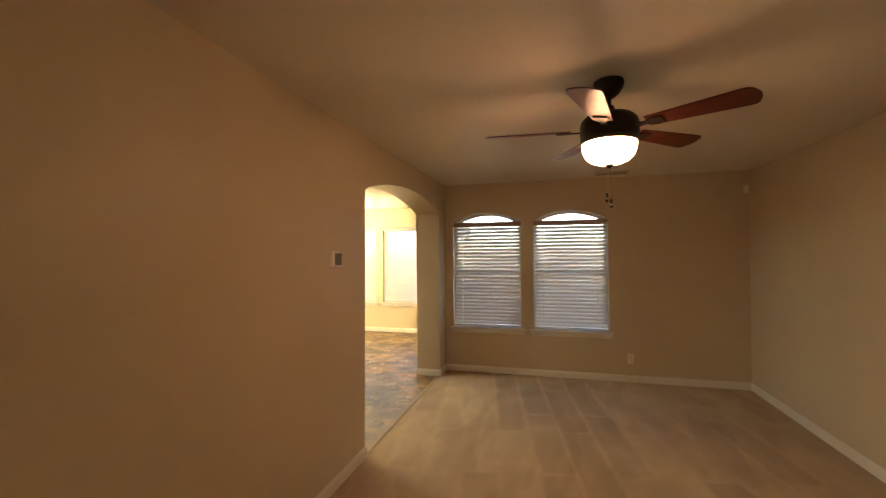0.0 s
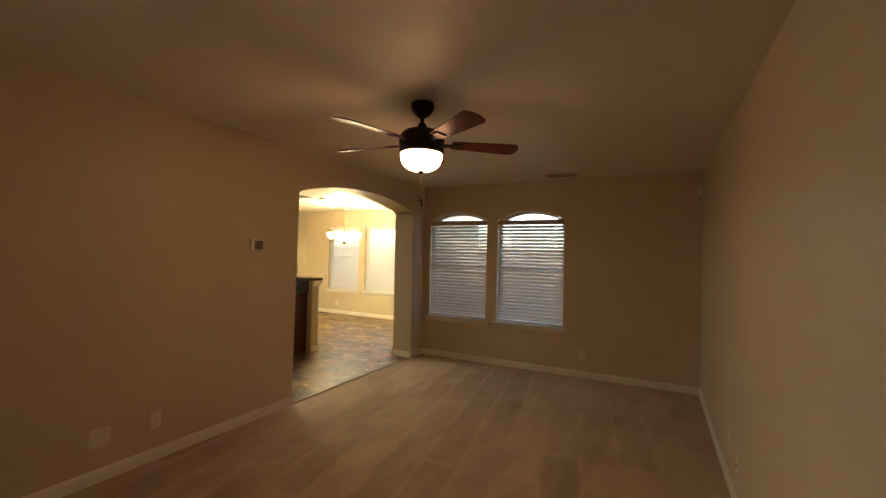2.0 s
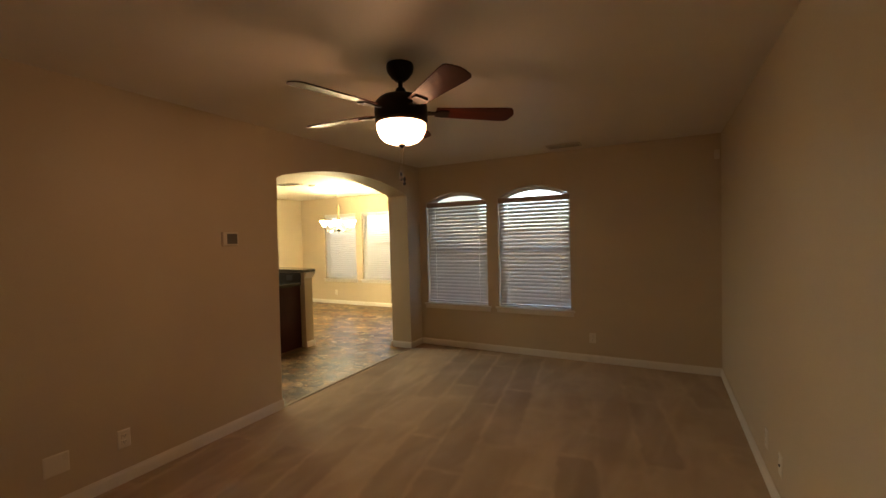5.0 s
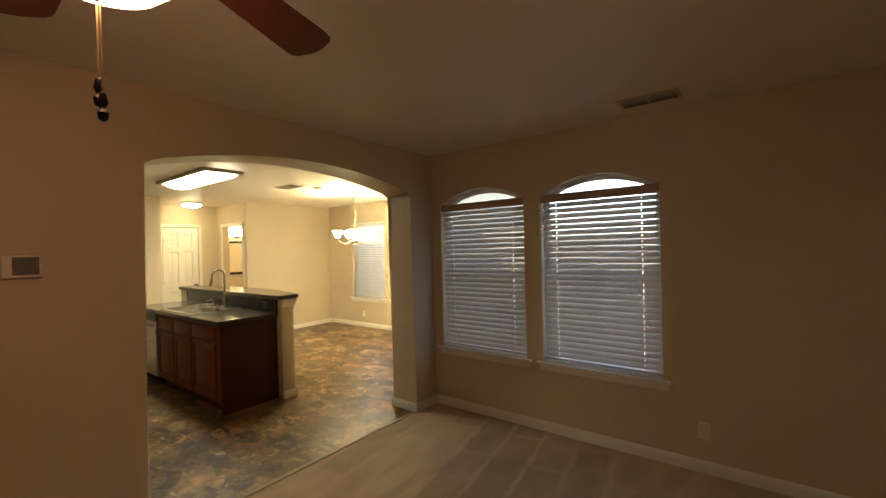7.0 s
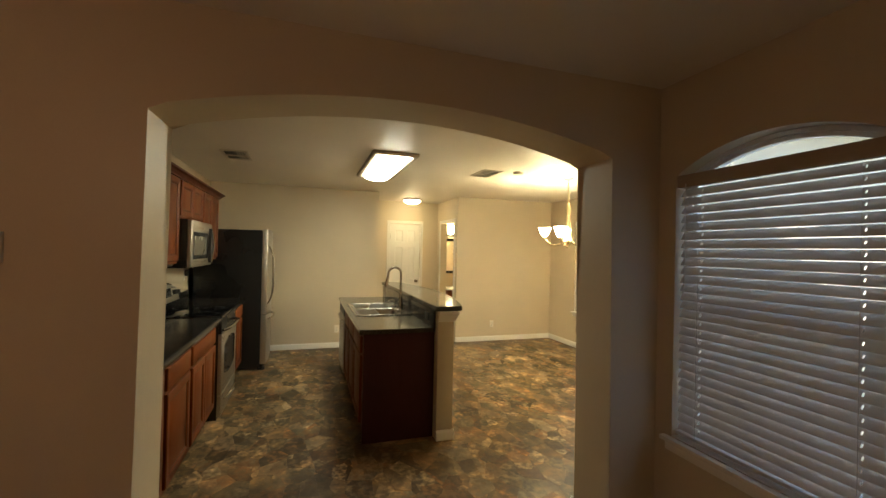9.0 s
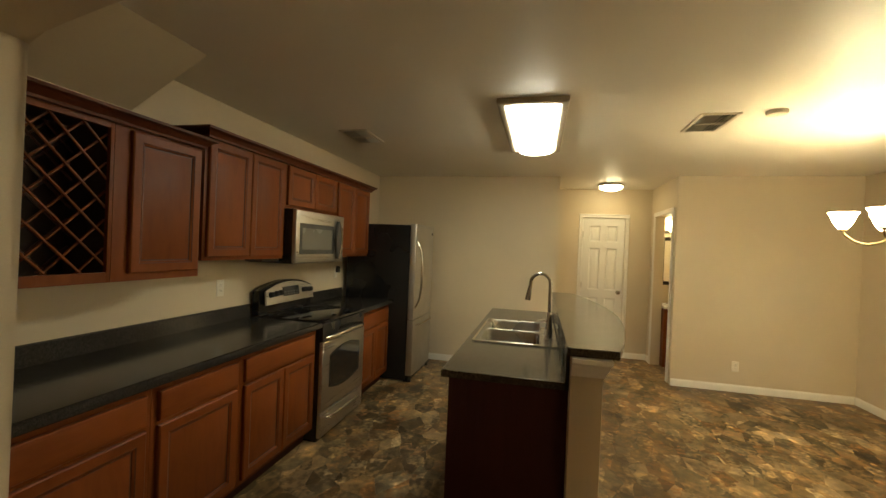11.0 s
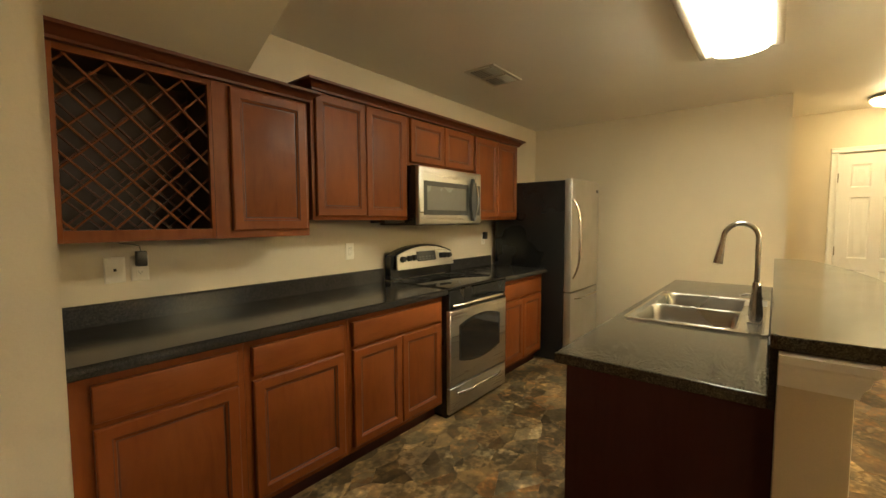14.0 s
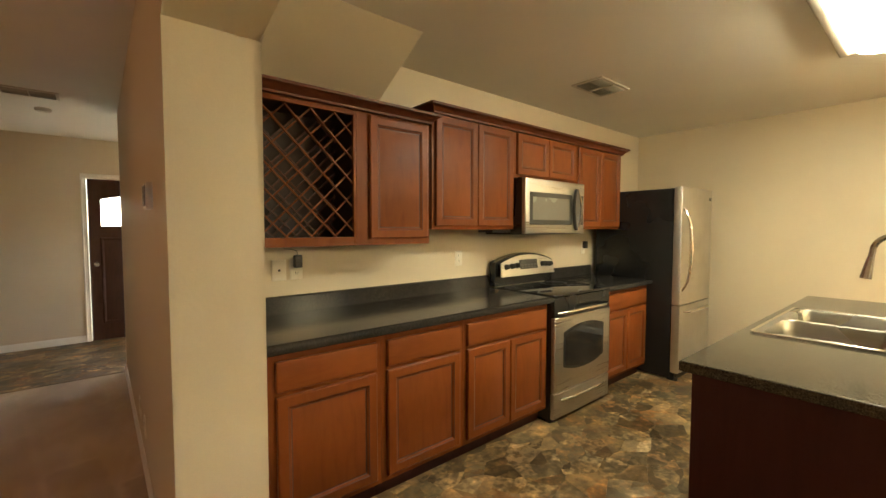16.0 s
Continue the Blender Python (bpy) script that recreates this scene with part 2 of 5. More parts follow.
def slat_material(name, through_light):
    """White blind slat: mostly opaque, some light comes through."""
    m, nt, b = base_material(name, (0.78, 0.76, 0.72), 0.4)
    v = coords(nt, (2, 30, 30))
    n = noise_node(nt, v, 3, 3)
    c = ramp(nt, n, [(0.3, (0.72, 0.70, 0.66)), (0.7, (0.80, 0.78, 0.74))])
    nt.links.new(c, b.inputs["Base Color"])
    t, mx = nt.nodes.new("ShaderNodeBsdfTranslucent"), nt.nodes.new("ShaderNodeMixShader")
    nt.links.new(c, t.inputs["Color"])
    mx.inputs[0].default_value = through_light
    nt.links.new(b.outputs[0], mx.inputs[1])
    nt.links.new(t.outputs[0], mx.inputs[2])
    nt.links.new(mx.outputs[0], nt.nodes["Material Output"].inputs["Surface"])
    return m


PAINT = wall_paint("tan_wall_paint", (0.60, 0.50, 0.345))
CEIL = wall_paint("ceiling_paint", (0.76, 0.70, 0.60))
TRIM = varied("white_trim_paint", (0.76, 0.72, 0.64), 0.35, spread=0.05, small=90, relief=0.05)
PLATE = varied("ivory_plastic", (0.74, 0.68, 0.56), 0.3, spread=0.04, small=200, relief=0.03)
DOORWHITE = varied("white_door_paint", (0.76, 0.73, 0.66), 0.35, spread=0.04, small=70, relief=0.08)
CARPET = carpet_material()
SLATE, SLATE_REST = slate_material("slate_vinyl"), slate_material("slate_vinyl_rest", True)
JOINT = varied("dark_floor_joint", (0.09, 0.068, 0.038), 0.6, spread=0.2, small=80)
DARK_WOOD, LIGHT_WOOD = (0.152, 0.037, 0.0085), (0.232, 0.065, 0.0130)
WOOD = wood("cherry_wood", DARK_WOOD, LIGHT_WOOD, "z")
WOOD_H = wood("cherry_wood_across", DARK_WOOD, LIGHT_WOOD, "x")
# Dark glaze, with the shade that sits in door grooves put into its colour.
GLAZE_SHADE = varied("glaze_and_shade", (0.098, 0.026, 0.009), 0.45, spread=0.2, small=60)
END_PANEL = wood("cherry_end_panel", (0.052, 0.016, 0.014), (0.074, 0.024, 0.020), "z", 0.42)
# Shade inside the open wine rack, put into the panel colour.
INTERIOR_SHADE = varied("shaded_cabinet_interior", (0.040, 0.020, 0.012), 0.6, spread=0.2, small=30)
TOP = laminate("charcoal_laminate", (0.034, 0.030, 0.027), 0.15, 0.22, 0.6)
BARTOP = laminate("polished_granite_laminate", (0.070, 0.060, 0.043), 0.15, 0.18, 1.0)
STEEL, STEEL_V = brushed_steel("brushed_steel", "x"), brushed_steel("brushed_steel_upright", "z", (0.60, 0.56, 0.50), 0.34)
CHROME = varied("polished_steel", (0.68, 0.66, 0.62), 0.14, 1.0, spread=0.05, relief=0.0, rough_spread=0.05)
NICKEL = varied("brushed_nickel", (0.50, 0.46, 0.40), 0.26, 1.0, spread=0.06, relief=0.0)
SINK = varied("sink_steel", (0.40, 0.385, 0.34), 0.27, 1.0, spread=0.05, relief=0.0, rough_spread=0.05)
BLACK = varied("black_enamel", (0.012, 0.012, 0.012), 0.28, spread=0.25, small=120, relief=0.03)
BLACKGLASS = varied("black_glass", (0.008, 0.008, 0.009), 0.06, spread=0.2, relief=0.0, rough_spread=0.03)
SMOKED = varied("smoked_glass", (0.045, 0.042, 0.036), 0.08, spread=0.2, relief=0.0, rough_spread=0.03)
CHARCOAL = varied("charcoal_plastic", (0.06, 0.057, 0.052), 0.4, spread=0.1)
BLACKPLASTIC = varied("black_plastic", (0.015, 0.014, 0.013), 0.42, spread=0.2)
BRONZE = varied("oil_rubbed_bronze", (0.020, 0.014, 0.010), 0.42, 0.6, spread=0.3, small=40)
BLADE = wood("mahogany_blade", (0.055, 0.012, 0.008), (0.13, 0.030, 0.016), "x", 0.35)
FRAME_VINYL = varied("white_window_vinyl", (0.78, 0.78, 0.76), 0.35, spread=0.04, relief=0.02)
VALANCE = varied("valance_taupe", (0.40, 0.315, 0.225), 0.45, spread=0.06)
SLAT, THIN_SLAT = slat_material("blind_white", 0.24), slat_material("thin_vinyl_blind", 0.62)
PANE = glass("window_glass")
VENTPAINT = varied("vent_enamel", (0.55, 0.48, 0.37), 0.4, spread=0.08, relief=0.03)
# Vent enamel darkened for the shade between louvres; near-black for the duct's shade.
VENTSLAT_SHADE = varied("vent_slat_shaded_enamel", (0.40, 0.36, 0.29), 0.5, spread=0.1, relief=0.03)
DUCT_SHADE = varied("vent_duct_shade", (0.03, 0.027, 0.022), 0.8, spread=0.2)
FIXTURE = varied("fixture_enamel", (0.42, 0.35, 0.26), 0.4, spread=0.08, relief=0.03)
GRASS = varied("grass", (0.07, 0.09, 0.03), 0.9, spread=0.35, large=0.6, small=30, relief=0.6, distance=0.02)
FENCEWOOD = wood("fence_cedar", (0.24, 0.20, 0.16), (0.42, 0.36, 0.30), "z", 0.8)
FRONTDOOR = wood("dark_walnut_door", (0.035, 0.014, 0.008), (0.075, 0.030, 0.016), "z", 0.45)
SCREEN = varied("thermostat_screen", (0.16, 0.155, 0.13), 0.25, spread=0.1, relief=0.0)
# Uneven strength is made up, so the wall at +x gets less of it.
FAN_GLASS = lopsided_glow("fan_bowl_glass", WARM, FAN_LAMP, 1.5, 0.45)
TUBE_GLASS = glow("kitchen_diffuser", NEUTRAL, KITCHEN_LAMP)
HALL_GLASS = glow("hall_bowl_glass", SOFT_WARM, HALL_LAMP)
SHADE_GLASS = glow("chandelier_glass", SOFT_WARM, CHANDELIER_LAMP)
BATH_GLASS = glow("bath_lamp_glass", SOFT_WARM, BATH_LAMP)
MIRROR = base_material("mirror_silver", (0.9, 0.9, 0.9), 0.02, 1.0)[0]
BRASSY = varied("pale_brass", (0.50, 0.40, 0.22), 0.3, 0.9, spread=0.08, relief=0.0)


# ---- mesh helpers ----
def box(bm, x0, x1, y0, y1, z0, z1, bevel=0.0, segments=2, slot=0):
    r = bmesh.ops.create_cube(bm, size=1.0)
    vs = r["verts"]
    for v in vs:
        v.co = Vector(((x0 + x1) / 2 + v.co.x * (x1 - x0), (y0 + y1) / 2 + v.co.y * (y1 - y0), (z0 + z1) / 2 + v.co.z * (z1 - z0)))
    faces = list({f for v in vs for f in v.link_faces})
    for f in faces:
        f.material_index = slot
    if bevel:
        es = list({e for v in vs for e in v.link_edges})
        bmesh.ops.bevel(bm, geom=es, offset=bevel, segments=segments, profile=0.6, affect="EDGES")


def prism(bm, pts, axis, a0, a1, slot=0):
    """Extrudes an outline of (u, v) along an axis; u, v are the two other axes in the order x, y, z."""
    def at(u, v, a):
        return {"x": (a, u, v), "y": (u, a, v), "z": (u, v, a)}[axis]
    lo, hi = [bm.verts.new(at(u, v, a0)) for u, v in pts], [bm.verts.new(at(u, v, a1)) for u, v in pts]
    n = len(pts)
    fs = [bm.faces.new(lo[::-1]), bm.faces.new(hi)]
    fs += [bm.faces.new((lo[i], lo[(i + 1) % n], hi[(i + 1) % n], hi[i])) for i in range(n)]
    for f in fs:
        f.material_index = slot


def ring_prism(bm, outer, inner, axis, a0, a1):
    def at(u, v, a):
        return {"x": (a, u, v), "y": (u, a, v), "z": (u, v, a)}[axis]
    n = len(outer)
    rows = [[bm.verts.new(at(u, v, a)) for u, v in o] for o, a in ((outer, a0), (outer, a1), (inner, a1), (inner, a0))]
    for k in range(4):
        p, q = rows[k], rows[(k + 1) % 4]
        for i in range(n):
            bm.faces.new((p[i], p[(i + 1) % n], q[(i + 1) % n], q[i]))


def lathe(bm, centre, profile, steps=32, slot=0):
    """Turns (radius, z) round the upright through centre."""
    rows = []
    for r, z in profile:
        if r < 1e-5:
            rows.append([bm.verts.new((centre[0], centre[1], centre[2] + z))])
        else:
            rows.append([bm.verts.new((centre[0] + r * math.cos(2 * math.pi * i / steps), centre[1] + r * math.sin(2 * math.pi * i / steps), centre[2] + z)) for i in range(steps)])
    for p, q in zip(rows, rows[1:]):
        for i in range(steps):
            j = (i + 1) % steps
            if len(p) == 1 and len(q) == 1:
                continue
            if len(p) == 1:
                f = bm.faces.new((p[0], q[j], q[i]))
            elif len(q) == 1:
                f = bm.faces.new((p[i], p[j], q[0]))
            else:
                f = bm.faces.new((p[i], p[j], q[j], q[i]))
            f.material_index = slot


def tube(bm, path, radius, sides=12, caps=True):
    """A round bar along a path; radius is one number or one for each point."""
    path = [Vector(p) for p in path]
    rad = radius if isinstance(radius, (list, tuple)) else [radius] * len(path)
    rows, ref = [], None
    for i, p in enumerate(path):
        t = (path[min(i + 1, len(path) - 1)] - path[max(i - 1, 0)]).normalized()
        if ref is None:
            ref = t.orthogonal().normalized()
        ref = (ref - t * ref.dot(t)).normalized()
        side = t.cross(ref)
        rows.append([bm.verts.new(p + rad[i] * (ref * math.cos(2 * math.pi * k / sides) + side * math.sin(2 * math.pi * k / sides))) for k in range(sides)])
    for p, q in zip(rows, rows[1:]):
        for k in range(sides):
            bm.faces.new((p[k], p[(k + 1) % sides], q[(k + 1) % sides], q[k]))
    if caps:
        bm.faces.new(rows[0][::-1])
        bm.faces.new(rows[-1])


def panel_rings(bm, u0, u1, v0, v1, rings, put, slots=None, back=False):
    """Lofts inset rectangles (inset, height) and fills the last one."""
    rows = []
    for d, h in rings:
        rows.append([bm.verts.new(put(u, v, h)) for u, v in ((u0 + d, v0 + d), (u1 - d, v0 + d), (u1 - d, v1 - d), (u0 + d, v1 - d))])
    for k, (p, q) in enumerate(zip(rows, rows[1:])):
        for i in range(4):
            f = bm.faces.new((p[i], p[(i + 1) % 4], q[(i + 1) % 4], q[i]))
            f.material_index = slots[k] if slots else 0
    f = bm.faces.new(rows[-1])
    f.material_index = slots[-1] if slots else 0
    if back:
        bm.faces.new(rows[0][::-1])


def arc(x0, x1, zs, rise, steps=20, inset=0.0):
    """Points of a segmental arch from x1 over to x0."""
    w = x1 - x0
    R = (w * w / 4 + rise * rise) / (2 * rise)
    cx, cz, R2, half = (x0 + x1) / 2, zs + rise - R, R - inset, w / 2 - inset
    a = math.asin(half / R2)
    return [(cx + R2 * math.sin(a - 2 * a * i / steps), cz + R2 * math.cos(a - 2 * a * i / steps)) for i in range(steps + 1)]


def finish(name, bm, mats, smooth=40.0):
    bmesh.ops.recalc_face_normals(bm, faces=bm.faces)
    me = bpy.data.meshes.new(name)
    bm.to_mesh(me)
    bm.free()
    for m in mats if isinstance(mats, (list, tuple)) else [mats]:
        me.materials.append(m)
    if smooth:
        me.polygons.foreach_set("use_smooth", [True] * len(me.polygons))
        me.set_sharp_from_angle(angle=radians(smooth))
    return me


def world_place(ob):
    p = Vector(ob.location)
    while ob.parent:
        ob = ob.parent
        p += ob.location
    return p


def part(name, bm, material, parent, label="", smooth=40.0):
    """One mesh under a thing or a part; the bmesh is in world metres."""
    me = finish(name, bm, material, smooth)
    me.transform(Matrix.Translation(-world_place(parent)))
    ob = new(name, me)
    ob.parent = parent
    return tagged(ob, label)


def thing(name, label, category, at=(0, 0, 0), group="", kind=""):
    ob = new(name)
    ob.location, ob.empty_display_size = at, 0.1
    return tagged(ob, label, category, group, kind)


def solid(name, bm, material, label, category, kind="", group="", smooth=40.0):
    """A thing that is one mesh."""
    return tagged(new(name, finish(name, bm, material, smooth)), label, category, group, kind)


def B():
    return bmesh.new()


# ---- the plan, in metres ----
H = 2.475                                   # ceiling
XA, XK = -1.24, -1.54                       # arch wall: living face, kitchen face
YW = 5.12                                   # living window wall
XR = 2.31                                   # living right wall
YE, YB = -2.40, -0.75                       # entry end wall; where carpet and arch wall stop
YK = 1.90                                   # kitchen back wall
XF = -6.09                                  # kitchen far wall
YH0, YH1, XH = 4.335, 5.68, -7.20           # hall recess
XD, YD = -6.05, 7.51                        # dining wall, dining window wall
ARCH_Y0, ARCH_Y1, ARCH_SPRING, ARCH_RISE = 2.66, 4.81, 2.065, 0.15
SILL, SPRING, RISE = 0.585, 1.968, 0.128
LIVING_WINDOWS = [(-1.13, -0.23), (-0.08, 0.82)]
DINING_WINDOWS = [(-5.31, -4.37), (-4.20, -3.32), (-3.17, -2.29)]
DSILL, DTOP = 0.585, 2.09


def wall(name, label, build, material=None):
    bm = B()
    build(bm)
    return solid(name, bm, material or PAINT, label, "wall", "structure")


def arch_wall(bm):
    pts = [(YB, 0), (ARCH_Y0, 0), (ARCH_Y0, ARCH_SPRING)]
    pts += arc(ARCH_Y0, ARCH_Y1, ARCH_SPRING, ARCH_RISE, 28)[::-1][1:-1]
    pts += [(ARCH_Y1, ARCH_SPRING), (ARCH_Y1, 0), (YW, 0), (YW, H), (YB, H)]
    prism(bm, pts, "x", XK, XA)
    es = [e for e in bm.edges if abs(e.verts[0].co.x - e.verts[1].co.x) < 1e-5
          and all(ARCH_Y0 - 1e-4 <= v.co.y <= ARCH_Y1 + 1e-4 and v.co.z < ARCH_SPRING + ARCH_RISE + 0.01 for v in e.verts)
          and not (abs(e.verts[0].co.z) < 1e-4 and abs(e.verts[1].co.z) < 1e-4)]
    bmesh.ops.bevel(bm, geom=es, offset=0.014, segments=3, profile=0.5, affect="EDGES")


wall("wall_arch", "tan painted wall with a wide segmental arch between living room and kitchen", arch_wall)


def living_window_wall(bm):
    y0, y1 = YW, YW + 0.16
    box(bm, XK, XR + 0.15, y0, y1, 0, SILL)
    xs = [XK] + [v for w in LIVING_WINDOWS for v in w] + [XR + 0.15]
    for a, b in zip(xs[0::2], xs[1::2]):
        box(bm, a, b, y0, y1, SILL, H)
    for a, b in LIVING_WINDOWS:
        prism(bm, arc(a, b, SPRING, RISE, 22)[::-1] + [(b, H), (a, H)], "y", y0, y1)


def dining_window_wall(bm):
    y0, y1 = YD, YD + 0.16
    box(bm, XD - 0.15, XK + 0.15, y0, y1, 0, DSILL)
    xs = [XD - 0.15] + [v for w in DINING_WINDOWS for v in w] + [XK + 0.15]
    for a, b in zip(xs[0::2], xs[1::2]):
        box(bm, a, b, y0, y1, DSILL, DTOP)
    box(bm, XD - 0.15, XK + 0.15, y0, y1, DTOP, H)


def hall_side(bm):
    box(bm, XH, -6.97, YH1, YH1 + 0.12, 0, H)
    box(bm, -6.20, XD, YH1, YH1 + 0.12, 0, H)
    box(bm, -6.97, -6.20, YH1, YH1 + 0.12, 2.06, H)


FRONT_X0, FRONT_X1 = -1.89, -0.975
UNSEEN_SIDELIGHT = (-2.53, -2.02, 0.15, 2.0)   # unseen sidelight by the front door, added for daylight


def entry_wall(bm):
    a, b, lo, hi = UNSEEN_SIDELIGHT
    box(bm, -2.75, a, YE - 0.15, YE, 0, H)
    box(bm, b, FRONT_X0, YE - 0.15, YE, 0, H)
    box(bm, a, b, YE - 0.15, YE, 0, lo)
    box(bm, a, b, YE - 0.15, YE, hi, H)
    box(bm, FRONT_X1, XR, YE - 0.15, YE, 0, H)
    box(bm, FRONT_X0, FRONT_X1, YE - 0.15, YE, 2.0, H)


wall("wall_north", "tan painted living room wall with two arched windows", living_window_wall)
wall("wall_dining_north", "cream-lit painted dining wall with three windows", dining_window_wall)
wall("wall_east", "plain tan painted living room wall", lambda bm: box(bm, XR, XR + 0.15, YE - 0.15, YW, 0, H))
wall("wall_entry", "tan painted entry wall round the front door", entry_wall)
# the opening holds an added window that lights the entry
wall("wall_entry_west", "plain tan painted entry wall", lambda bm: (
    box(bm, -2.75, -2.60, YE, -2.20, 0, H), box(bm, -2.75, -2.60, -0.95, YB, 0, H), box(bm, -2.75, -2.60, -2.20, -0.95, 0, 0.3), box(bm, -2.75, -2.60, -2.20, -0.95, 1.60, H)))
wall("wall_entry_return", "plain tan painted return wall beside the entry", lambda bm: box(bm, -2.75, XK, YB, YB + 0.12, 0, H))
wall("wall_kitchen", "beige painted kitchen wall behind the cabinets", lambda bm: box(bm, XF - 0.15, XK, YK - 0.15, YK, 0, H))
wall("wall_far", "beige painted wall behind the refrigerator", lambda bm: box(bm, XF - 0.15, XF, YK, YH0 - 0.12, 0, H))
wall("wall_hall_south", "beige painted side wall of the hall", lambda bm: box(bm, XH, XF, YH0 - 0.12, YH0, 0, H))
wall("wall_hall_end", "beige painted hall end wall with a white door", lambda bm: (
    box(bm, XH - 0.15, XH, YH0 - 0.12, 4.735, 0, H), box(bm, XH - 0.15, XH, 5.325, YH1 + 0.12, 0, H), box(bm, XH - 0.15, XH, 4.735, 5.325, 2.05, H),
    box(bm, XH - 0.15, XH - 0.05, 4.735, 5.325, 0, 2.05)))
wall("wall_hall_north", "beige painted hall wall with a bathroom doorway", hall_side)
wall("wall_dining", "plain beige painted dining wall", lambda bm: box(bm, XD - 0.15, XD, YH1 + 0.12, YD, 0, H))
wall("wall_dining_east", "plain beige painted dining wall", lambda bm: box(bm, XK, XK + 0.15, YW + 0.16, YD, 0, H))
wall("wall_bath", "cream painted bathroom walls", lambda bm: (
    box(bm, XH - 0.27, XH - 0.15, YH1 + 0.12, 7.4, 0, H), box(bm, XH - 0.15, XD - 0.15, 7.4, 7.52, 0, H)))
PONY_X0, PONY_X1, PONY_Y0, PONY_Y1 = -5.22, -2.628, 4.28, 4.42
wall("wall_island", "beige painted half wall behind the sink counter", lambda bm: box(bm, PONY_X0, PONY_X1, PONY_Y0, PONY_Y1, 0, 1.05, 0.006))


def soffit(bm):
    prism(bm, [(YK, 2.205), (2.385, H), (YK, H)], "x", -2.485, XK)


wall("trim_sloped_soffit", "sloped painted soffit over the wine rack", soffit)

bm = B()
box(bm, -2.75, XR + 0.15, YE - 0.15, YW + 0.16, H, H + 0.2)
solid("ceiling_living", bm, CEIL, "textured painted living room ceiling", "ceiling", "structure")
bm = B()
box(bm, XH - 0.3, XK + 0.15, YW + 0.16, YD + 0.16, H, H + 0.2)
box(bm, XH - 0.3, -2.75, YK - 0.15, YW + 0.16, H, H + 0.2)
solid("ceiling_kitchen", bm, CEIL, "textured painted kitchen and dining ceiling", "ceiling", "structure")
bm = B()
box(bm, XA - 0.01, XR, YB, YW, -0.12, 0.0)
solid("floor_carpet", bm, CARPET, "beige cut-pile carpet with vacuum strokes", "floor", "structure")
bm = B()
box(bm, XH - 0.3, XA - 0.01, YK - 0.1, YD, -0.12, -0.004)
floor_kitchen = solid("floor_kitchen", bm, JOINT, "slate-look vinyl floor in brown, olive and grey", "floor", "structure")
bm = B()
box(bm, -2.75, XR, YE - 0.15, YB, -0.12, -0.004)
floor_entry = solid("floor_entry", bm, JOINT, "dark slate-look entry floor", "floor", "structure")
bm = B()
box(bm, XA - 0.035, XA + 0.0, ARCH_Y0, ARCH_Y1, -0.002, 0.006, 0.003)
solid("trim_threshold", bm, varied("threshold_strip", (0.34, 0.26, 0.17), 0.8), "thin carpet edge strip in the archway", "trim", "structure")


# ---- baseboards ----
def baseboard(name, x0, y0, x1, y1, nx, ny):
    """A moulded skirting along a wall line; (nx, ny) points into the room."""
    bm = B()
    prof = [(0.0, 0.0), (0.013, 0.0), (0.013, 0.058), (0.010, 0.068), (0.006, 0.074), (0.004, 0.082), (0.0, 0.082)]
    rows = [[bm.verts.new((x + nx * d, y + ny * d, z)) for d, z in prof] for x, y in ((x0, y0), (x1, y1))]
    n = len(prof)
    for i in range(n):
        bm.faces.new((rows[0][i], rows[0][(i + 1) % n], rows[1][(i + 1) % n], rows[1][i]))
    bm.faces.new(rows[0])
    bm.faces.new(rows[1][::-1])
    return solid(name, bm, TRIM, "white painted moulded baseboard along the wall", "baseboard", "structure", smooth=25)


g = 0.0005
baseboard("baseboard_arch", XA + g, YB, XA + g, ARCH_Y0, 1, 0)
baseboard("baseboard_pier", XA + g, ARCH_Y1 - 0.013, XA + g, YW - 0.013, 1, 0)
baseboard("baseboard_pier_side", XK - 0.012, ARCH_Y1 - g, XA + 0.001, ARCH_Y1 - g, 0, -1)
baseboard("baseboard_north", XA + 0.0, YW - g, XR - 0.0, YW - g, 0, -1)
baseboard("baseboard_east", XR - g, YE, XR - g, YW - 0.013, -1, 0)
baseboard("baseboard_entry", FRONT_X1 + 0.06, YE + g, XR - 0.013, YE + g, 0, 1)
baseboard("baseboard_far", XF + g, 2.6, XF + g, YH0, 1, 0)
baseboard("baseboard_hall_south", XH + 0.013, YH0 + g, XF + 0.013, YH0 + g, 0, 1)
baseboard("baseboard_hall_end", XH + g, 5.385, XH + g, YH1, 1, 0)
baseboard("baseboard_hall_north", XH + 0.013, YH1 - g, -7.03, YH1 - g, 0, -1)
baseboard("baseboard_dining", XD + g, YH1, XD + g, YD - 0.013, 1, 0)
baseboard("baseboard_dining_north", XD, YD - g, XK, YD - g, 0, -1)
baseboard("baseboard_dining_east", XK - g, ARCH_Y1, XK - g, YD - 0.013, -1, 0)
baseboard("baseboard_island_end", PONY_X1 + g, PONY_Y0, PONY_X1 + g, PONY_Y1 + 0.013, 1, 0)
baseboard("baseboard_island", PONY_X0, PONY_Y1 + g, PONY_X1 + 0.013, PONY_Y1 + g, 0, 1)


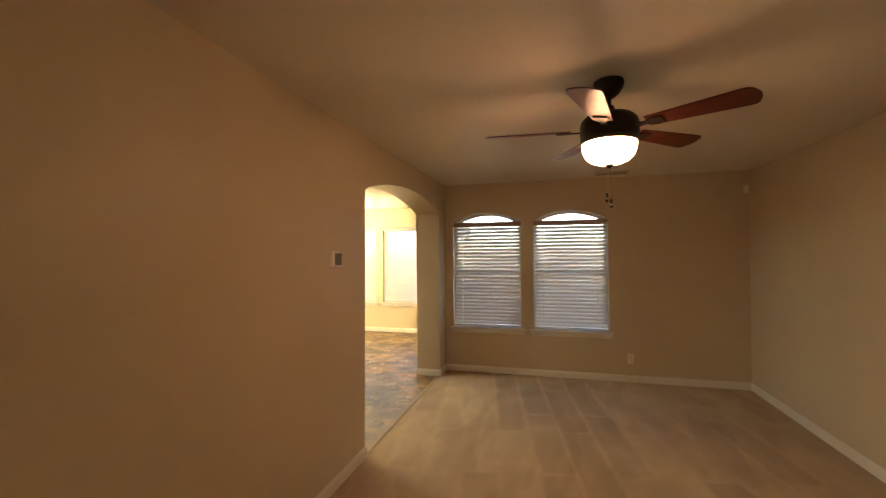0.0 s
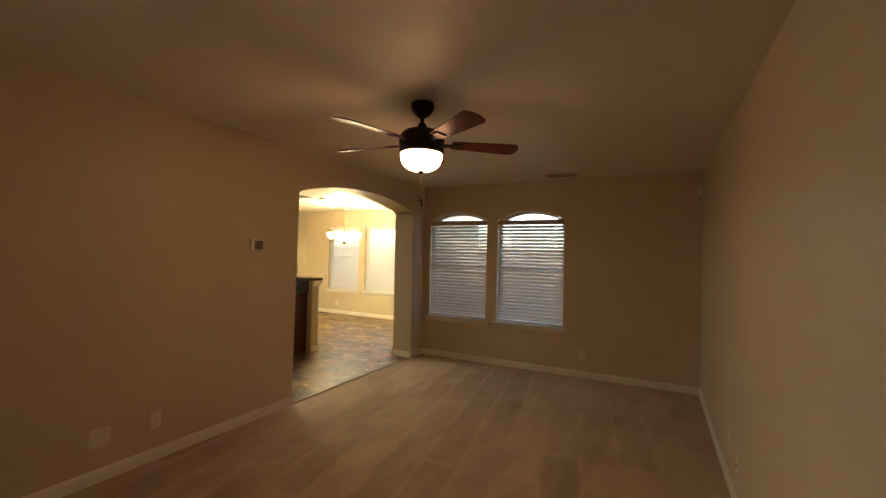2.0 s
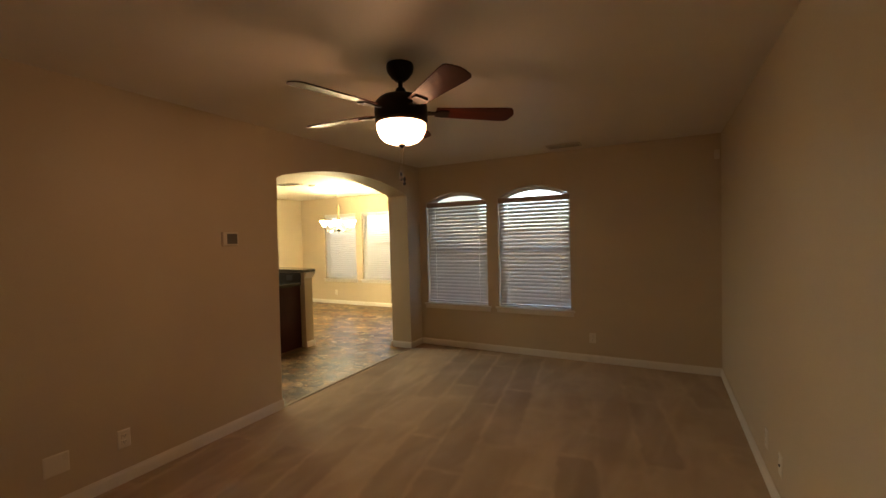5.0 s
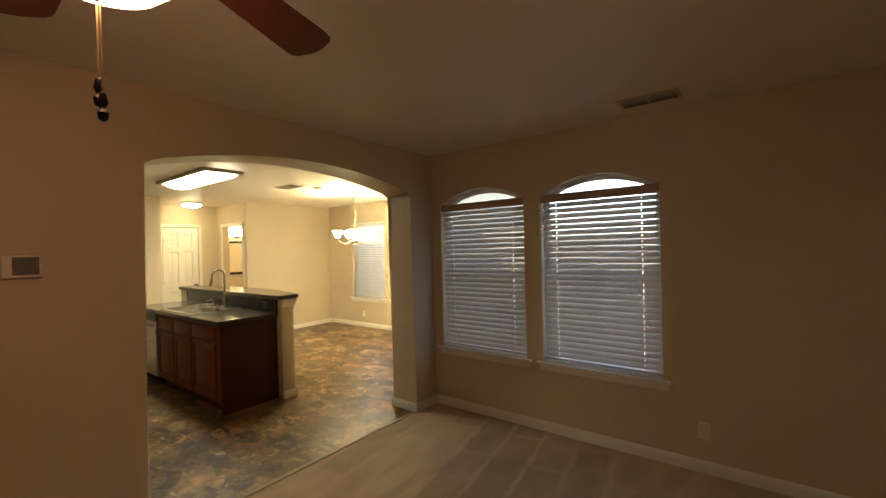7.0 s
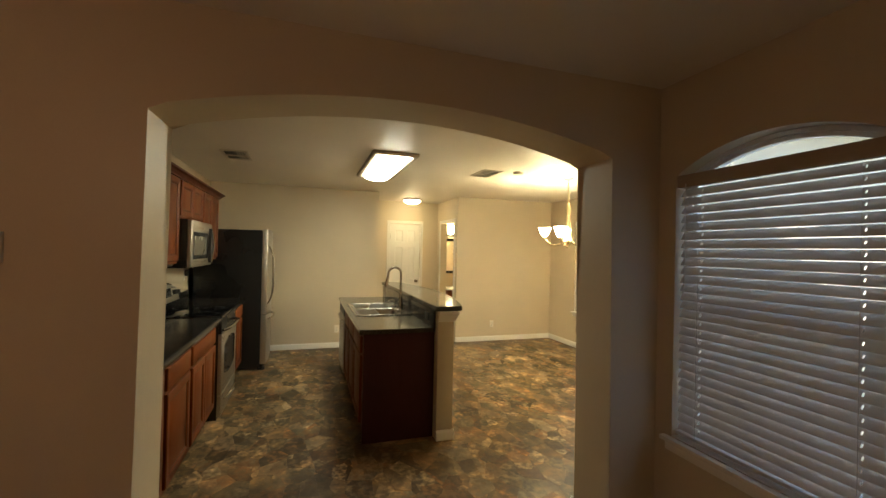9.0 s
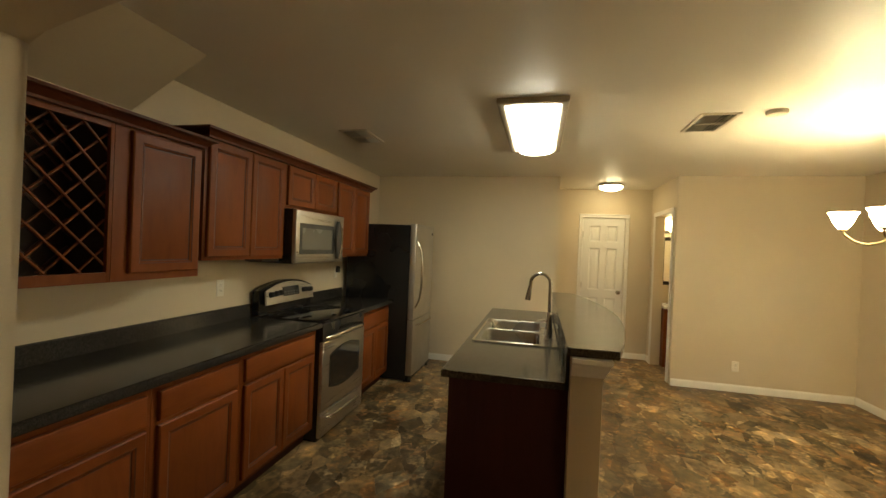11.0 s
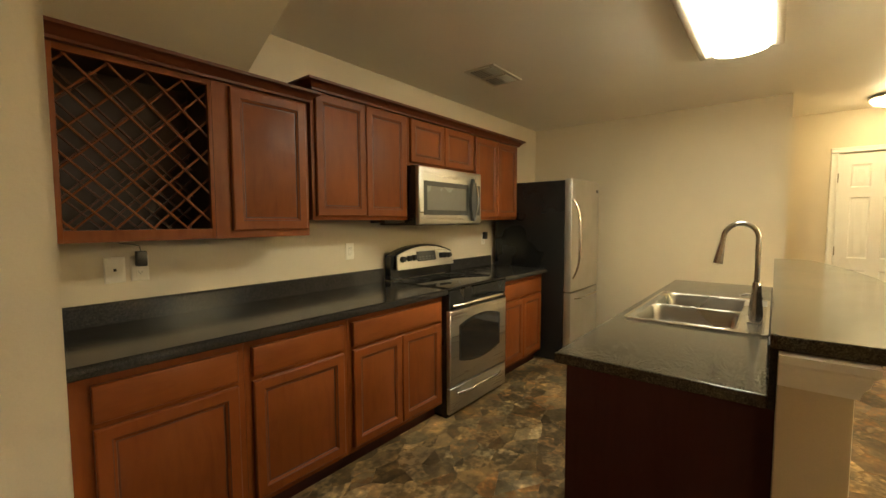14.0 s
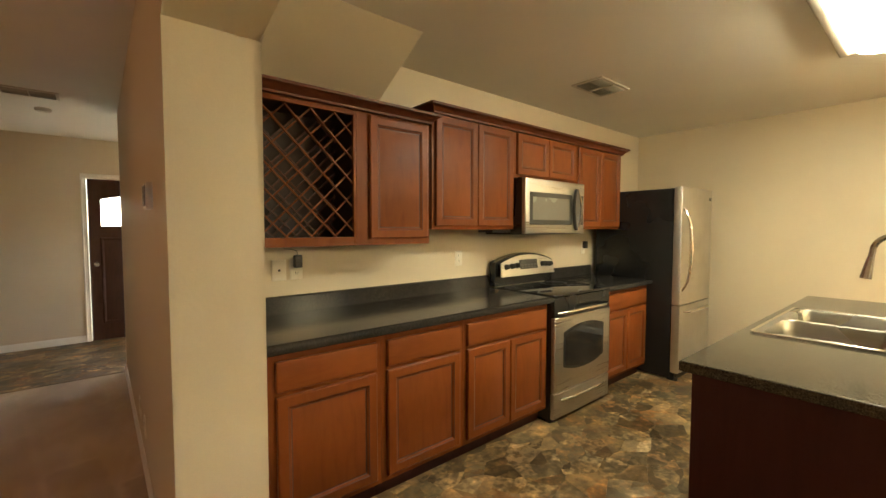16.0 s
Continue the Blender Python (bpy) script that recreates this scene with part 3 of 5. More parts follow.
# ---- windows and blinds ----
def window(name, x0, x1, z0, zs, rise, y, label):
    """A vinyl sash window set in the wall's depth, with stool and apron on the room side."""
    w = thing(name, label, "window", ((x0 + x1) / 2, y, z0), kind="structure")
    yo = y + 0.085
    f, g = (0.022, 0.042) if rise else (0.045, 0.070)          # frame and sash widths

    def outline(d):
        if rise:
            return [(x0 + d, z0 + d), (x1 - d, z0 + d)] + arc(x0, x1, zs, rise, 20, d)
        return [(x0 + d, z0 + d), (x1 - d, z0 + d), (x1 - d, zs - d), (x0 + d, zs - d)]
    bm = B()
    ring_prism(bm, outline(0.001), outline(f), "y", yo, yo + 0.07)
    part("window_frame", bm, FRAME_VINYL, w)
    bm = B()
    ring_prism(bm, outline(f + 0.001), outline(g), "y", yo + 0.012, yo + 0.05)
    part("sash", bm, FRAME_VINYL, w)
    zm = (z0 + zs) / 2 + 0.02
    bm = B()
    box(bm, x0 + g + 0.001, x1 - g - 0.001, yo + 0.008, yo + 0.055, zm - 0.022, zm + 0.022, 0.004)
    part("meeting_rail", bm, FRAME_VINYL, w)
    if rise:
        bm = B()
        box(bm, x0 + g + 0.001, x1 - g - 0.001, yo + 0.010, yo + 0.053, zs - 0.03, zs + 0.002, 0.004)
        part("transom_bar", bm, FRAME_VINYL, w)
    for lo, hi in ((z0 + g + 0.001, zm - 0.023), (zm + 0.023, zs - (0.031 if rise else g + 0.001))):
        bm = B()
        box(bm, x0 + g + 0.001, x1 - g - 0.001, yo + 0.028, yo + 0.033, lo, hi)
        p = part("pane", bm, PANE, w, smooth=0)
        p.visible_shadow = False
    if rise:
        bm = B()
        prism(bm, [(x0 + g + 0.005, zs + 0.003)] + [(x1 - g - 0.005, zs + 0.003)] + [q for q in arc(x0, x1, zs, rise, 20, g + 0.001) if q[1] > zs + 0.004], "y", yo + 0.028, yo + 0.033)
        p = part("pane", bm, PANE, w, smooth=0)
        p.visible_shadow = False
    bm = B()
    box(bm, x0 - 0.045, x1 + 0.045, y - 0.038, y - 0.001, z0 - 0.024, z0 - 0.001, 0.005)
    box(bm, x0 + 0.001, x1 - 0.001, y - 0.002, yo, z0 + 0.0005, z0 + 0.004)
    part("window_sill", bm, TRIM, w)
    bm = B()
    box(bm, x0 - 0.03, x1 + 0.03, y - 0.014, y - 0.001, z0 - 0.075, z0 - 0.0245, 0.004)
    part("apron", bm, TRIM, w)
    return w


def blind(x0, x1, z0, z1, y, tilt, label, seed, stock):
    """A two-inch slat blind: valance, slats, bottom rail, ladder cords and wand."""
    rng = random.Random(seed)
    b = thing("window_blind", label, "blind", ((x0 + x1) / 2, y, z0), "window blinds")
    bm = B()
    box(bm, x0 + 0.004, x1 - 0.004, y - 0.036, y - 0.026, z1 - 0.066, z1, 0.004)
    box(bm, x0 + 0.008, x1 - 0.008, y - 0.0255, y + 0.028, z1 - 0.045, z1 - 0.003)
    part("valance", bm, VALANCE if stock is SLAT else SLAT, b, "valance over the headrail")
    bm = B()
    L = (x1 - x0) - 0.022
    n, wd = 6, 0.05
    top = [(-wd / 2 + wd * i / n, 0.0030 * (1 - (2 * i / n - 1) ** 2)) for i in range(n + 1)]
    holes = sorted((x0 + (x1 - x0) * f - (x0 + x1) / 2) for f in (0.14, 0.86))
    cuts = [-L / 2] + [q for h in holes for q in (h - 0.003, h + 0.003)] + [L / 2]
    for q, (u, v) in enumerate(zip(cuts, cuts[1:])):
        for piece in ((top,) if q % 2 == 0 else (top[:3], top[4:])):
            prism(bm, piece + [(a, c - 0.0028) for a, c in piece[::-1]], "x", u, v)
    me = finish("slat", bm, stock, 50)
    z, step = z0 + 0.062, 0.0455
    k = 0
    while z < z1 - 0.034:
        s = new("slat", me)
        s.parent = b
        s.location = (rng.uniform(-0.0015, 0.0015), rng.uniform(-0.001, 0.001), z - z0)
        s.rotation_euler = (radians(tilt + rng.uniform(-1.0, 1.0)), radians(rng.uniform(-0.12, 0.12)), 0)
        z += step
        k += 1
    bm = B()
    box(bm, x0 + 0.010, x1 - 0.010, y - 0.025, y + 0.025, z0 + 0.016, z0 + 0.034, 0.004)
    part("bottom_rail", bm, SLAT, b)
    for f in (0.14, 0.86):
        xc = x0 + (x1 - x0) * f
        for dy in (-0.027, 0.027):
            bm = B()
            tube(bm, [(xc, y + dy, z0 + 0.02), (xc, y + dy, z1 - 0.03)], 0.0013, 6)
            part("ladder_cord", bm, SLAT, b)
    bm = B()
    tube(bm, [(x0 + 0.06, y - 0.042, z1 - 0.05), (x0 + 0.06, y - 0.045, z1 - 0.62)], [0.0028, 0.0034], 8)
    part("tilt_wand", bm, SLAT, b)
    return b


for i, (a, b_) in enumerate(LIVING_WINDOWS):
    window("window_%d" % (i + 1), a, b_, SILL, SPRING, RISE, YW, "white arched vinyl window with a painted stool")
    blind(a, b_, SILL + 0.004, SPRING + 0.002, YW + 0.040, 56.0, "white slatted blind, nearly closed, in an arched window", i, SLAT)
for i, (a, b_) in enumerate(DINING_WINDOWS):
    window("window_%d" % (i + 3), a, b_, DSILL, DTOP, 0.0, YD, "white vinyl dining window with a painted stool")
    blind(a, b_, DSILL + 0.004, DTOP - 0.002, YD + 0.040, 52.0, "white slatted blind glowing with daylight", 10 + i, THIN_SLAT)


# ---- outside ----
# Both roofs are unseen, added to keep direct sun off the windows.
bm = B()
prism(bm, [(-0.89, 2.56), (-3.80, 4.50), (-6.71, 2.56)], "y", YW + 0.30, YD + 0.60)
solid("roof_dining_sunblock", bm, varied("roof_shingle", (0.09, 0.08, 0.07), 0.9, spread=0.2, small=20, relief=0.5), "unseen brown gable roof added over the dining wing to block sun", "roof", "structure")
bm = B()
prism(bm, [(YW + 0.27, 2.56), (1.40, 4.80), (YE - 0.6, 2.56)], "x", XH - 0.8, XR + 0.6)
solid("roof_main_sunblock", bm, bpy.data.materials["roof_shingle"], "unseen brown main roof with eaves, added to block sun", "roof", "structure")
# Unseen pale slab, added to bounce daylight up into the blinds.
bm = B()
box(bm, XK + 0.16, 3.2, YW + 0.165, 8.6, -0.149, -0.06, 0.01)
solid("pavement_bounce_slab", bm, varied("concrete", (0.50, 0.48, 0.44), 0.85, spread=0.12, small=40, relief=0.3), "unseen pale concrete slab added to bounce light at the windows", "patio", "structure")
bm = B()
box(bm, -300, 300, -300, 300, -0.5, -0.15)
solid("ground", bm, GRASS, "grass yard outside the house", "ground", "structure")
fence = thing("fence", "weathered brown board fence behind the house", "fence", (0, 11.2, -0.15))
bm = B()
box(bm, -0.068, 0.068, -0.009, 0.009, 0.0, 1.83, 0.004, 1)
board = finish("board", bm, FENCEWOOD)
rng = random.Random(5)
for i in range(120):
    o = new("board", board)
    o.parent = fence
    o.location = (-9.0 + i * 0.14, rng.uniform(-0.004, 0.004), rng.uniform(-0.01, 0.01))
for z in (0.25, 0.95, 1.6):
    bm = B()
    box(bm, -9.05, 7.8, 11.212, 11.25, z - 0.15, z - 0.06)
    part("fence_rail", bm, FENCEWOOD, fence)


# ---- ceiling fan ----
FX, FY = 0.467, 2.093
fan = thing("ceiling_fan", "dark bronze ceiling fan with mahogany blades and a lit glass bowl", "ceiling fan", (FX, FY, H))
bm = B()
lathe(bm, (FX, FY, 0), [(0, H - 0.001), (0.075, H - 0.001), (0.078, H - 0.02), (0.072, H - 0.045), (0.05, H - 0.075), (0.026, H - 0.095), (0.0, H - 0.095)], 32)
part("canopy", bm, BRONZE, fan)
bm = B()
lathe(bm, (FX, FY, 0), [(0.013, H - 0.09), (0.013, 2.345), (0.024, 2.34), (0.034, 2.315), (0.036, 2.29)], 20)
part("downrod", bm, BRONZE, fan)
bm = B()
lathe(bm, (FX, FY, 0), [(0, 2.302), (0.07, 2.30), (0.118, 2.285), (0.142, 2.262), (0.150, 2.235), (0.150, 2.185), (0.146, 2.168), (0.150, 2.160), (0.147, 2.148), (0.138, 2.14), (0, 2.14)], 40)
part("motor_housing", bm, BRONZE, fan)
bm = B()
lathe(bm, (FX, FY, 0), [(0.138, 2.139), (0.140, 2.128), (0.136, 2.100), (0.122, 2.068), (0.098, 2.045), (0.066, 2.032), (0.03, 2.027), (0, 2.026)], 40)
part("bowl", bm, FAN_GLASS, fan, "frosted glass bowl, lit")
bm = B()
lathe(bm, (FX, FY, 0), [(0.0, 2.029), (0.020, 2.027), (0.022, 2.020), (0.012, 2.013), (0.006, 2.006), (0, 2.004)], 18)
part("finial", bm, BRONZE, fan)
for dx, low, nm in ((0.006, 1.80, "pull_chain"), (-0.012, 1.83, "pull_chain")):
    bm = B()
    tube(bm, [(FX + dx, FY + 0.004, 2.008), (FX + dx * 1.2, FY + 0.004, low + 0.04)], 0.0016, 6)
    ch = part(nm, bm, BRASSY, fan)
    bm = B()
    lathe(bm, (FX + dx * 1.2, FY + 0.004, low), [(0, 0.045), (0.005, 0.042), (0.008, 0.026), (0.004, 0.016), (0.009, 0.008), (0.007, -0.004), (0, -0.008)], 12)
    part("pull_knob", bm, BRONZE, ch)
for k in range(5):
    turn = Matrix.Translation((FX, FY, 0)) @ Matrix.Rotation(radians(38 + 72 * k), 4, "Z")
    pitch = Matrix.Rotation(radians(-12), 4, "X")
    bm = B()
    prism(bm, [(0.140, -0.020), (0.19, -0.013), (0.235, -0.040), (0.275, -0.034), (0.275, 0.034), (0.235, 0.040), (0.19, 0.013), (0.140, 0.020)], "z", -0.004, 0.004)
    bmesh.ops.transform(bm, matrix=turn @ Matrix.Translation((0, 0, 2.205)) @ pitch, verts=bm.verts)
    part("blade_iron", bm, BRONZE, fan)
    bm = B()
    outline = [(0.20, -0.048), (0.40, -0.062), (0.60, -0.075), (0.632, -0.073), (0.648, -0.060), (0.664, -0.020), (0.666, 0.0), (0.664, 0.020), (0.648, 0.060), (0.632, 0.073), (0.60, 0.075), (0.40, 0.062), (0.20, 0.048)]
    prism(bm, outline, "z", 0.0045, 0.0105)
    me = finish("blade", bm, BLADE)
    o = new("blade", me)
    o.parent = fan
    o.matrix_basis = Matrix.Translation((0, 0, -H)) @ Matrix.Rotation(radians(38 + 72 * k), 4, "Z") @ Matrix.Translation((0, 0, 2.205)) @ pitch


# ---- small fittings ----
def frame_put(axis, at, sign):
    """Maps (u, v, out) to the world for a plate on a wall."""
    if axis == "x":
        return lambda u, v, h: (at + sign * h, u, v)
    if axis == "y":
        return lambda u, v, h: (u, at + sign * h, v)
    return lambda u, v, h: (u, v, at + sign * h)


def outlet(axis, at, sign, u, z, kind, label, w=0.072, h=0.116, stock=PLATE):
    """A wall plate; kind: outlet, switch, blank or jack."""
    put = frame_put(axis, at, sign)
    t = thing("wall_" + ("switch" if kind == "switch" else "outlet"), label, kind if kind != "blank" else "plate", put(u, z, 0.0))
    bm = B()
    panel_rings(bm, u - w / 2, u + w / 2, z - h / 2, z + h / 2, [(0, 0.0005), (0, 0.003), (0.004, 0.006), (0.010, 0.0065)], put)
    part("plate", bm, stock, t)
    if kind == "outlet":
        for dz in (-0.0195, 0.0195):
            bm = B()
            panel_rings(bm, u - 0.016, u + 0.016, z + dz - 0.014, z + dz + 0.014, [(0, 0.006), (0.001, 0.0085)], put)
            s = part("socket", bm, PLATE, t)
            bm = B()
            for du in (-0.0065, 0.0065):
                panel_rings(bm, u + du - 0.0012, u + du + 0.0012, z + dz - 0.001, z + dz + 0.008, [(0, 0.0086), (0.0002, 0.0089)], put)
            panel_rings(bm, u - 0.002, u + 0.002, z + dz - 0.009, z + dz - 0.005, [(0, 0.0086), (0.0002, 0.0089)], put)
            part("slots", bm, BLACKPLASTIC, s)
    elif kind == "switch":
        bm = B()
        panel_rings(bm, u - 0.016, u + 0.016, z - 0.033, z + 0.033, [(0, 0.006), (0.0015, 0.009)], put)
        part("rocker", bm, PLATE, t)
    elif kind == "jack":
        bm = B()
        panel_rings(bm, u - 0.006, u + 0.006, z - 0.006, z + 0.006, [(0, 0.006), (0.001, 0.011)], put)
        part("jack", bm, BLACKPLASTIC, t)
    return t


outlet("x", XA, 1, 1.095, 0.275, "blank", "blank ivory plate low on the tan wall", 0.116, 0.116)
outlet("x", XA, 1, 1.425, 0.275, "outlet", "ivory duplex outlet low on the tan wall")
outlet("y", YW, -1, 1.055, 0.28, "outlet", "ivory duplex outlet under the window wall")
outlet("x", XR, -1, 2.78, 0.26, "jack", "ivory cable jack plate on the side wall")
outlet("x", XR, -1, 3.10, 0.26, "outlet", "ivory duplex outlet on the side wall")
outlet("x", XF, 1, 3.715, 0.29, "outlet", "ivory duplex outlet low beside the island")
outlet("x", XD, 1, 6.35, 0.29, "outlet", "ivory duplex outlet low on the dining wall")
outlet("y", YD, -1, -5.0, 0.26, "outlet", "ivory duplex outlet under the dining window")
outlet("y", YK, 1, -1.838, 1.157, "jack", "ivory phone jack plate over the counter", 0.080, 0.118)
outlet("y", YK, 1, -1.935, 1.157, "outlet", "ivory outlet with a black adapter plugged in")
outlet("y", YK, 1, -3.185, 1.163, "outlet", "ivory outlet on the backsplash wall")
outlet("y", YK, 1, -4.905, 1.19, "outlet", "ivory outlet beside the refrigerator")

for u, z, cord in ((-1.935, 1.205, True), (-4.905, 1.225, False)):
    a = thing("power_adapter", "small black plug-in power adapter", "adapter", (u, YK, z))
    bm = B()
    box(bm, u - 0.021, u + 0.021, YK + 0.010, YK + 0.048, z - 0.036, z + 0.036, 0.006)
    part("adapter_body", bm, BLACKPLASTIC, a)
    if cord:
        bm = B()
        tube(bm, [(u, YK + 0.03, z + 0.03), (u + 0.005, YK + 0.03, z + 0.06), (u + 0.04, YK + 0.035, z + 0.07), (u + 0.085, YK + 0.05, z + 0.075), (u + 0.10, YK + 0.08, z + 0.09)], 0.002, 6)
        part("cord", bm, BLACKPLASTIC, a)

th = thing("thermostat", "ivory wall thermostat with a grey screen", "thermostat", (XA, 2.195, 1.52))
put = frame_put("x", XA, 1)
bm = B()
panel_rings(bm, 2.130, 2.262, 1.468, 1.575, [(0, 0.0005), (0, 0.018), (0.005, 0.024), (0.016, 0.024)], put)
part("case", bm, PLATE, th)
bm = B()
panel_rings(bm, 2.165, 2.252, 1.482, 1.562, [(0, 0.0245), (0.002, 0.0275)], put)
part("screen", bm, SCREEN, th, "dim grey screen")
mo = thing("corner_sensor", "small white sensor high in the room corner", "sensor", (XR - 0.03, YW - 0.02, 2.26))
bm = B()
box(bm, XR - 0.058, XR - 0.012, YW - 0.045, YW - 0.0005, 2.215, 2.305, 0.010, 3)
part("case", bm, PLATE, mo)
bm = B()
box(bm, XR - 0.050, XR - 0.020, YW - 0.049, YW - 0.044, 2.225, 2.262, 0.003)
part("lens", bm, TRIM, mo)


def vent(x, y, w, d, label, slats_along="x"):
    """A louvred supply grille under the ceiling."""
    v = thing("ceiling_vent", label, "vent", (x, y, H), "ceiling vents")
    bm = B()
    o, i = [(x - w / 2, y - d / 2), (x + w / 2, y - d / 2), (x + w / 2, y + d / 2), (x - w / 2, y + d / 2)], None
    i = [(x - w / 2 + 0.022, y - d / 2 + 0.022), (x + w / 2 - 0.022, y - d / 2 + 0.022), (x + w / 2 - 0.022, y + d / 2 - 0.022), (x - w / 2 + 0.022, y + d / 2 - 0.022)]
    ring_prism(bm, o, i, "z", H - 0.010, H - 0.0005)
    part("frame", bm, VENTPAINT, v)
    # dark sheet on the ceiling in place of a shaded duct
    bm = B()
    box(bm, x - w / 2 + 0.02, x + w / 2 - 0.02, y - d / 2 + 0.02, y + d / 2 - 0.02, H - 0.0012, H - 0.0006)
    part("duct_shade_sheet", bm, DUCT_SHADE, v, smooth=0)
    n = int((d - 0.05) / 0.021)
    for k in range(n):
        yy = y - d / 2 + 0.032 + k * (d - 0.064) / max(n - 1, 1)
        bm = B()
        box(bm, x - w / 2 + 0.022, x + w / 2 - 0.022, -0.0006, 0.0006, -0.0065, 0.0065)
        bmesh.ops.transform(bm, matrix=Matrix.Translation((0, yy, H - 0.010)) @ Matrix.Rotation(radians(28 if k < n / 2 else -28), 4, "X"), verts=bm.verts)
        part("slat", bm, VENTSLAT_SHADE, v, smooth=0)
    bm = B()
    box(bm, x - 0.004, x + 0.004, y - d / 2 + 0.022, y + d / 2 - 0.022, H - 0.018, H - 0.004)
    part("damper_bar", bm, VENTPAINT, v)
    return v


vent(0.826, 4.80, 0.36, 0.18, "painted ceiling vent in front of the living room windows")
vent(-4.06, 2.55, 0.41, 0.25, "painted ceiling vent over the kitchen range")
vent(-3.915, 5.24, 0.42, 0.24, "painted ceiling vent between kitchen and dining room")
vent(-0.68, -0.42, 0.36, 0.22, "painted ceiling vent near the entry")


def smoke_detector(x, y):
    s = thing("smoke_detector", "small round ceiling smoke detector", "smoke detector", (x, y, H))
    bm = B()
    lathe(bm, (x, y, H), [(0, -0.0005), (0.058, -0.0005), (0.060, -0.012), (0.052, -0.026), (0.040, -0.030), (0.0, -0.031)], 28)
    part("case", bm, VENTPAINT, s)
    bm = B()
    lathe(bm, (x, y, H), [(0.010, -0.031), (0.010, -0.034), (0, -0.0345)], 14)
    part("button", bm, PLATE, s)


smoke_detector(-3.70, 5.55)
smoke_detector(-0.72, -0.98)


# ---- kitchen cabinets ----
DOOR_FRAME = [(0.0, 0.0), (0.0, 0.015), (0.006, 0.020), (0.046, 0.020), (0.050, 0.0175), (0.058, 0.0135), (0.060, 0.010)]
# slot 1 carries the glaze and the painted groove shade
FRAME_SLOTS = [0, 0, 0, 1, 0, 1, 1]
DOOR_PANEL = [(0.061, 0.0102), (0.066, 0.0105), (0.072, 0.0125)]


def cabinet_door(parent, u0, u1, v0, v1, put, label=""):
    bm = B()
    panel_rings(bm, u0, u1, v0, v1, DOOR_FRAME, put, FRAME_SLOTS, True)
    d = part("door", bm, [WOOD, GLAZE_SHADE], parent, label, 30)
    bm = B()
    panel_rings(bm, u0, u1, v0, v1, DOOR_PANEL, put, [1, 0, 0])
    part("panel", bm, [WOOD, GLAZE_SHADE], d, smooth=30)
    return d


def drawer_front(parent, u0, u1, v0, v1, put):
    bm = B()
    panel_rings(bm, u0, u1, v0, v1, [(0, 0), (0, 0.014), (0.003, 0.018), (0.008, 0.020)], put, None, True)
    return part("drawer_front", bm, WOOD_H, parent, smooth=30)


FACE = 2.495                                 # base cabinet boxes end here, doors are proud of it
BASES = [(-1.545, -2.132, 1, "wide"), (-2.134, -2.682, 1, ""), (-2.684, -3.492, 2, ""), (-4.268, -5.035, 2, "")]
for k, (xa, xb, doors, _) in enumerate(BASES):
    c = thing("base_cabinet", "cherry-stained base cabinet with %s under the counter" % ("one door and drawer" if doors == 1 else "two doors and drawer"),
              "cabinet", ((xa + xb) / 2, YK, 0), "base cabinets")
    bm = B()
    box(bm, xb, xa, YK + 0.002, FACE, 0.105, 0.870)
    part("body", bm, WOOD, c)
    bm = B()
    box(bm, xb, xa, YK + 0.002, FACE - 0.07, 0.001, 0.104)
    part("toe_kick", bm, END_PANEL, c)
    put = frame_put("y", FACE + 0.0005, 1)
    l, r = xb + 0.030, xa - 0.030
    if k == 0:
        r = xa - 0.075
    if k == 3:
        r = xa - 0.022
    drawer_front(c, l, r, 0.700, 0.832, put)
    if doors == 1:
        cabinet_door(c, l, r, 0.135, 0.680, put)
    else:
        m = (l + r) / 2
        cabinet_door(c, l, m - 0.002, 0.135, 0.680, put)
        cabinet_door(c, m + 0.002, r, 0.135, 0.680, put)

CF = 2.548                                   # counter's front edge
for xa, xb, lab in ((-1.542, -3.497, "long dark charcoal laminate counter with backsplash"), (-4.263, -5.04, "short dark charcoal laminate counter beside the refrigerator")):
    c = thing("countertop", lab, "counter", ((xa + xb) / 2, YK, 0.872))
    bm = B()
    prism(bm, [(YK + 0.022, 0.872), (CF - 0.004, 0.872), (CF, 0.876), (CF + 0.002, 0.893), (CF, 0.905), (CF - 0.006, 0.911), (CF - 0.016, 0.914), (YK + 0.022, 0.914)], "x", xb, xa)
    part("worktop", bm, TOP, c, smooth=0)
    bm = B()
    prism(bm, [(YK + 0.002, 0.872), (YK + 0.0215, 0.872), (YK + 0.0215, 1.005), (YK + 0.018, 1.011), (YK + 0.010, 1.013), (YK + 0.002, 1.013)], "x", xb, xa)
    part("backsplash", bm, TOP, c, smooth=0)

UF = 2.200                                   # wall cabinet boxes end here
put = frame_put("y", UF + 0.0005, 1)
rack = thing("wine_rack_cabinet", "cherry wall cabinet with an open lattice wine rack and one door", "cabinet", (-2.1, YK, 1.3))
RX0, RX1, RZ0, RZ1, ROX0, ROX1, ROZ0, ROZ1 = -2.665, -1.545, 1.298, 2.045, -2.148, -1.625, 1.345, 2.005
